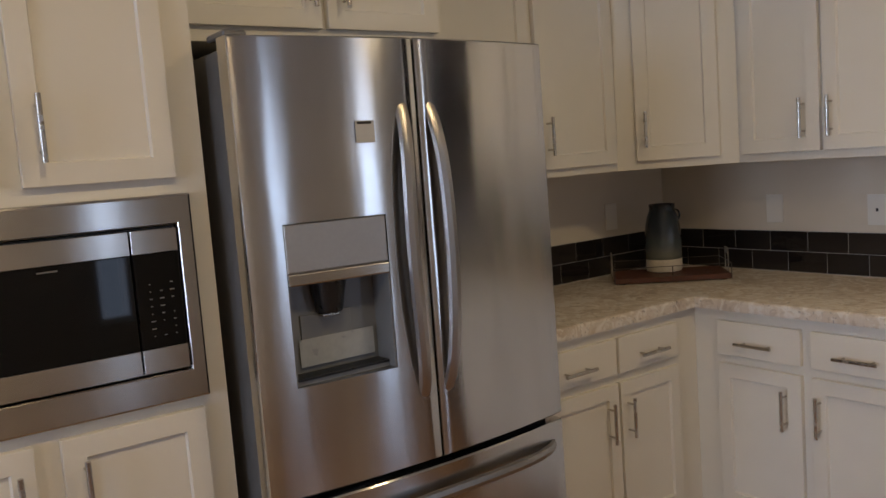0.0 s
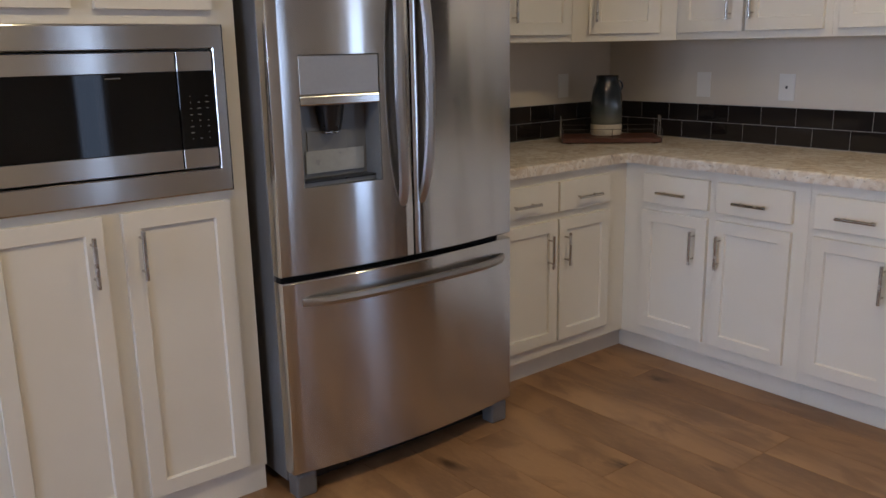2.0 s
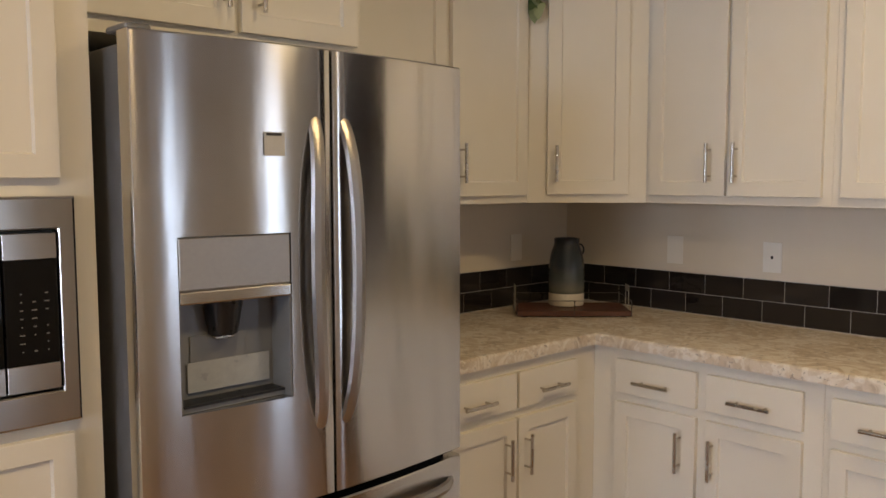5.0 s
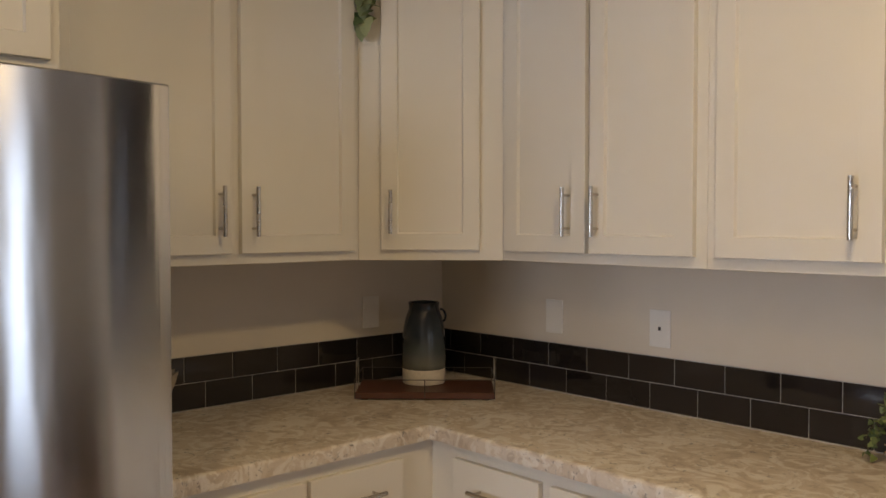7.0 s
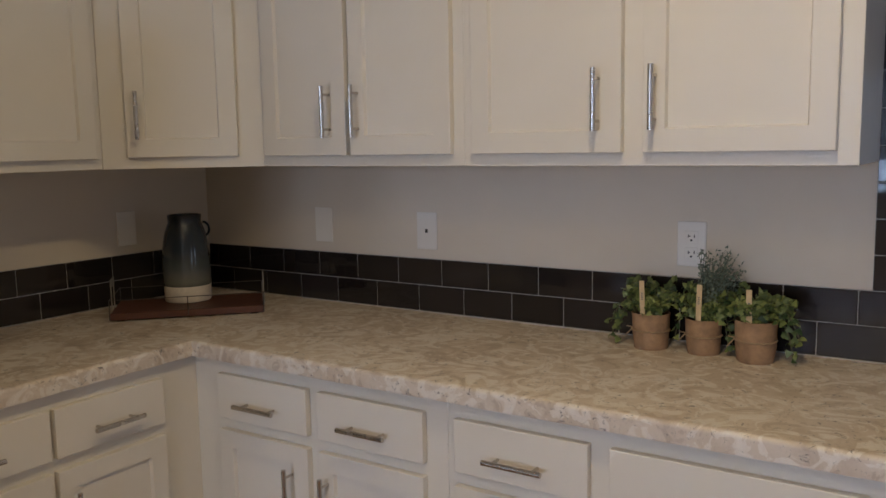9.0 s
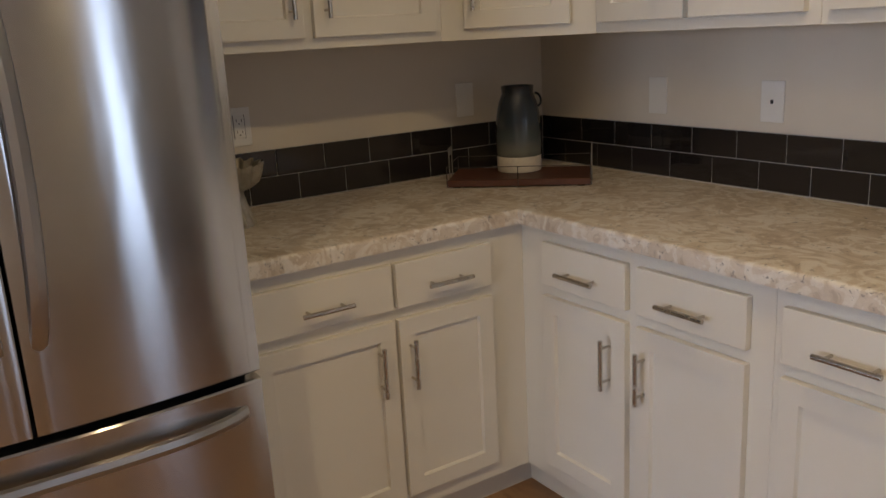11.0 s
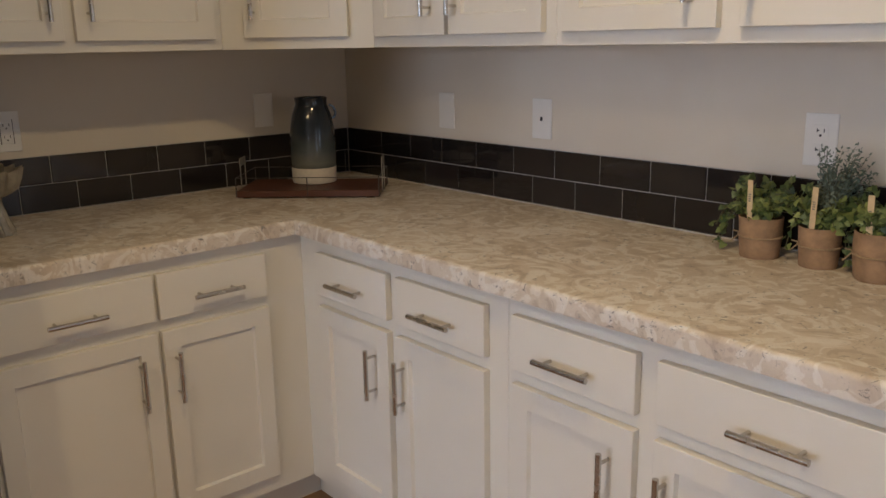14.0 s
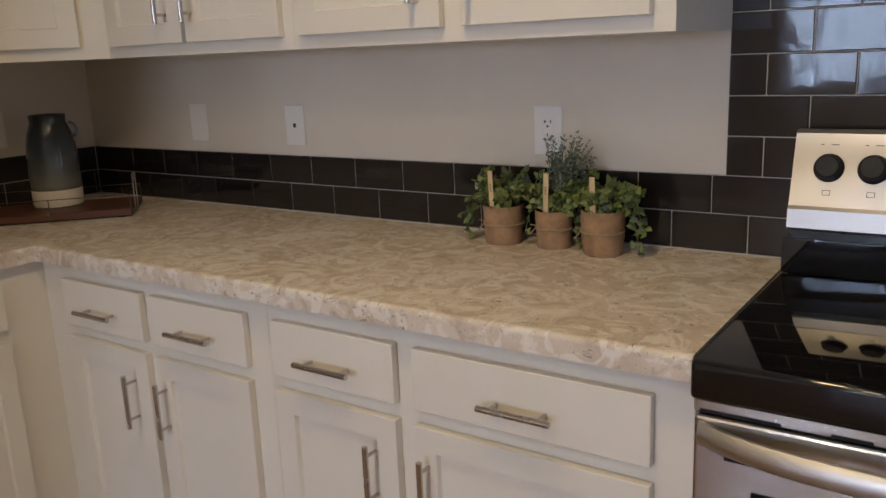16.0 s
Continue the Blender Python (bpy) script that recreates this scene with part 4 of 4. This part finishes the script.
def potted_ivy(x, y, r, h, spread, seed, label, tilt, trails, wisp=False):
    rnd = random.Random(seed)
    ob = thing("potted_ivy", pose(x, y, 0.914), label, "potted plant", "potted ivy on the worktop")
    prof = [(r * 0.86, 0), (r * 0.90, 0.004), (r * 0.97, h * 0.4), (r, h * 0.8), (r * 1.03, h), (r * 0.99, h), (r * 0.9, h * 0.88), (0.005, h * 0.86)]
    bm = lathe(prof, 28)
    for v in bm.verts:
        k = noise.noise(v.co * 45 + Vector((seed, 0, 0)))
        v.co.x += k * 0.0022
        v.co.y += k * 0.0022
    part("pot", bm, M_POT, ob, "brown paper-wrapped pot", smooth=True)
    tw = lathe([(r * 0.985 + 0.0008, h * 0.50), (r * 0.985 + 0.0028, h * 0.515), (r * 0.985 + 0.0028, h * 0.53), (r * 0.985 + 0.0008, h * 0.545)], 28)
    part("twine", tw, M_TWINE, ob, "jute twine tie", smooth=True)
    bow = bmesh.new()
    rod(bow, (-r * 0.98, -0.002, h * 0.52), (-r * 1.35, -0.012, h * 0.30), 0.0016, 6)
    rod(bow, (-r * 0.98, -0.002, h * 0.52), (-r * 1.25, -0.016, h * 0.58), 0.0016, 6)
    part("twine_end", bow, M_TWINE, ob)
    part("soil", lathe([(r * 0.92, h * 0.84), (r * 0.9, h * 0.9), (0.004, h * 0.92)], 20), M_SOIL, ob)
    stake = boxes((-0.007, 0.007, -0.0012, 0.0012, h * 0.6, 0.176), bevel=0.0006)
    stake.transform(pose(-0.006, -0.034, 0, 1, tilt, -12))
    stk = part("stake", stake, M_STAKE, ob, "pale wooden plant marker")
    ink = boxes(*[(-0.003, 0.003, -0.0016, -0.00125, 0.128 + k * 0.005, 0.1305 + k * 0.005) for k in range(4)])
    ink.transform(pose(-0.006, -0.034, 0, 1, tilt, -12))
    part("stake_print", ink, M_MARK, stk)
    crown, stems = bmesh.new(), []
    for _ in range(46):
        a = rnd.uniform(0, 2 * math.pi)
        d = spread * (0.25 + 0.75 * rnd.random() ** 0.7)
        front = max(0.0, -math.sin(a))
        if front > 0.25:
            d *= 0.62
        ty = min(d * math.sin(a) * 0.7, -y - 0.018)
        base = Vector((0.5 * r * math.cos(a), 0.5 * r * math.sin(a), h * 0.95))
        lift = rnd.uniform(0.015, 0.075) if front < 0.25 else rnd.uniform(0.004, 0.03)
        tip = Vector((d * math.cos(a), ty, h + lift - 0.7 * max(0, d - 0.065)))
        stems += twine(crown, rnd, base, tip, rnd.uniform(0.012, 0.032), 7, 0.0155)
    for side in trails:
        a = side + rnd.uniform(-0.1, 0.1)
        base = Vector((0.8 * r * math.cos(a), 0.8 * r * math.sin(a), h))
        k = rnd.uniform(1.4, 2.3)
        tip = Vector((k * r * math.cos(a), min(k * r * math.sin(a), -y - 0.02), rnd.uniform(0.012, 0.06)))
        stems += twine(crown, rnd, base, tip, 0.035, 7, 0.0165)
    for v in crown.verts:
        v.co.y = min(v.co.y, -y - 0.011)
        v.co.z = max(v.co.z, 0.004)
    part("foliage", crown, M_LEAF, ob, "lobed green ivy leaves")
    st = bmesh.new()
    for p, q in stems:
        q = Vector((q.x, min(q.y, -y - 0.012), max(q.z, 0.003)))
        if (p - q).length > 1e-4:
            rod(st, p, q, 0.0010, 4)
    part("stems", st, M_STEM, ob)
    if wisp:
        air, ws = bmesh.new(), bmesh.new()
        for _ in range(80):
            a = rnd.random()
            tip = Vector((-0.015 + 0.10 * a, rnd.uniform(-0.03, 0.055), 0.16 + 0.115 * rnd.random() * (1 - 0.5 * abs(a - 0.4))))
            b = Vector((rnd.uniform(-0.012, 0.03), 0.0, h * 0.9))
            for p, q in twine(air, rnd, b, tip, 0.012, 13, 0.0088, lobes=False):
                rod(ws, p, q, 0.0005, 3)
        part("sprig", air, M_LEAF_PALE, ob, "pale feathery grey-green sprigs")
        part("sprig_stem", ws, M_STEM, ob)
    return ob


LEFT, RIGHT = math.pi * 1.04, math.pi * 1.96
potted_ivy(1.754, -0.108, 0.0465, 0.092, 0.088, 11, "small trailing green ivy in a brown paper pot", -2, (LEFT, LEFT, LEFT + 0.2, LEFT - 0.1))
potted_ivy(1.885, -0.100, 0.0435, 0.088, 0.078, 23, "green ivy in a brown paper pot with tall feathery sprigs", 2, (LEFT, RIGHT, RIGHT - 0.15), True)
potted_ivy(2.013, -0.120, 0.0475, 0.100, 0.098, 37, "bushy green ivy in a wider brown paper pot", -1, (RIGHT, RIGHT, RIGHT + 0.1))


def trailing_vine():
    """Artificial vine that lies on the corner cabinet and hangs over its front."""
    rnd = random.Random(8)
    ob = thing("trailing_vine", pose(0.40, -0.62, ZT), "trailing green vine hanging from the top of the corner cabinet", "plant")
    crown, st = bmesh.new(), bmesh.new()
    runs = [((-0.08, 0.10, 0.02), (-0.012, -0.052, 0.03)), ((-0.012, -0.052, 0.03), (-0.022, -0.058, -0.185)), ((-0.012, -0.052, 0.03), (0.008, -0.060, -0.150)), ((-0.012, -0.052, 0.03), (0.085, -0.045, -0.035)), ((-0.012, -0.052, 0.03), (-0.035, -0.055, -0.05)), ((-0.012, -0.052, 0.03), (0.05, -0.05, -0.02))]
    for a, b in runs:
        for p, q in twine(crown, rnd, a, b, 0.008, 6, 0.040):
            rod(st, p, q, 0.0014, 5)
    for x, z, s in ((-0.026, -0.222, 0.056), (-0.006, -0.212, 0.054), (-0.042, -0.185, 0.048), (-0.016, -0.165, 0.052), (0.004, -0.140, 0.046), (-0.040, -0.120, 0.050)):
        leaf(crown, (x, -0.062, z + 0.03), (0.4, -1, 0.2), (0.1, 0, -1), s)
    part("foliage", crown, M_LEAF_DARK, ob, "mottled green leaves")
    part("stems", st, M_STEM, ob)


trailing_vine()

# ---- tiles, grout and planks ----
TW, TH, G = 0.166, 0.0835, 0.0026
tile_meshes = {}


def tile_mesh(w, h):
    """A tile of that size, with eased edges, standing out along -y."""
    key = (round(w, 3), round(h, 3))
    if key not in tile_meshes:
        bm = boxes((0, w, -0.009, -0.003, 0, h), bevel=0.0016)
        me = bpy.data.meshes.new("tile")
        bm.to_mesh(me)
        bm.free()
        me.materials.append(M_TILE)
        tile_meshes[key] = me
    return tile_meshes[key]


def tile_row(parent, x0, x1, z, joint, turn, h=TH):
    """One course from x0 to x1 along the wall, with a joint at joint; turn: the wall's frame."""
    k = math.ceil((x0 - joint) / TW)
    cuts = [x0] + [joint + i * TW for i in range(k, k + 60) if x0 + 0.012 < joint + i * TW < x1 - 0.012] + [x1]
    for a, b in zip(cuts, cuts[1:]):
        ob = new("tile", tile_mesh(b - a - G, h - G))
        ob.parent = parent
        ob.matrix_world = turn @ pose(a + G / 2, 0, z + G / 2)


NORTH, WEST = pose(0, 0, 0), pose(0, 0, 0, 0, 0, 90)
Z1 = 0.9165
Z2 = Z1 + TH
Z3 = Z2 + TH
part("grout", boxes((0.0, 2.380, -0.0055, -0.0005, Z1, Z3), (2.380, 3.30, -0.0055, -0.0005, 0.75, Z3), (2.243, 3.30, -0.0055, -0.0005, Z3, ROOM_Z - 0.002)), M_GROUT, wall_b)
part("grout", boxes((0.0005, 0.0055, -1.49, -0.006, Z1, Z3)), M_GROUT, wall_a)
part("caulk", boxes((0.012, 2.378, -0.0105, -0.0056, 0.9145, Z1 + 0.001)), M_GROUT, wall_b)
part("caulk", boxes((0.0056, 0.0105, -1.49, -0.012, 0.9145, Z1 + 0.001)), M_GROUT, wall_a)
tile_row(wall_b, 0.009, 2.549, Z1, 0.966, NORTH)
tile_row(wall_b, 0.009, 2.547, Z2, 0.721, NORTH)
tile_row(wall_b, 2.549, 3.30, Z1, 0.966, NORTH)
tile_row(wall_b, 2.547, 3.30, Z2, 0.721, NORTH)
row, z = 0, Z3
while z + 0.02 < ROOM_Z:
    h = min(TH, ROOM_Z - 0.003 - z)
    tile_row(wall_b, 2.243, 3.30, z, 2.318 if row % 2 == 0 else 2.403, NORTH, h)
    row, z = row + 1, z + TH
tile_row(wall_a, -1.49, -0.009, Z1, -1.186, WEST)
tile_row(wall_a, -1.49, -0.009, Z2, -1.091, WEST)

PW, PL = 0.180, 1.22
floor_ob = bpy.data.objects["floor"]
plank_meshes = {}


def plank(x0, x1, y0, y1):
    key = (round(x1 - x0, 2), round(y1 - y0, 2))
    if key not in plank_meshes:
        bm = boxes((0, x1 - x0, 0, y1 - y0, -0.006, 0), bevel=0.0011)
        me = bpy.data.meshes.new("plank")
        bm.to_mesh(me)
        bm.free()
        me.materials.append(M_PLANK)
        plank_meshes[key] = me
    ob = new("plank", plank_meshes[key])
    ob.parent = floor_ob
    ob.location = (x0, y0, 0)


rnd = random.Random(21)
y = ROOM_Y
while y < NOOK_Y - 0.01:
    x = -rnd.choice((0.1, 0.35, 0.6, 0.85, 1.1))
    while x < ROOM_X:
        a, b = max(x, 0.0 if y < -0.1 else NOOK_X), min(x + PL, ROOM_X)
        if b - a > 0.02:
            plank(a + 0.0003, b - 0.0003, y + 0.0003, min(y + PW, NOOK_Y) - 0.0003)
        x += PL
    y += PW
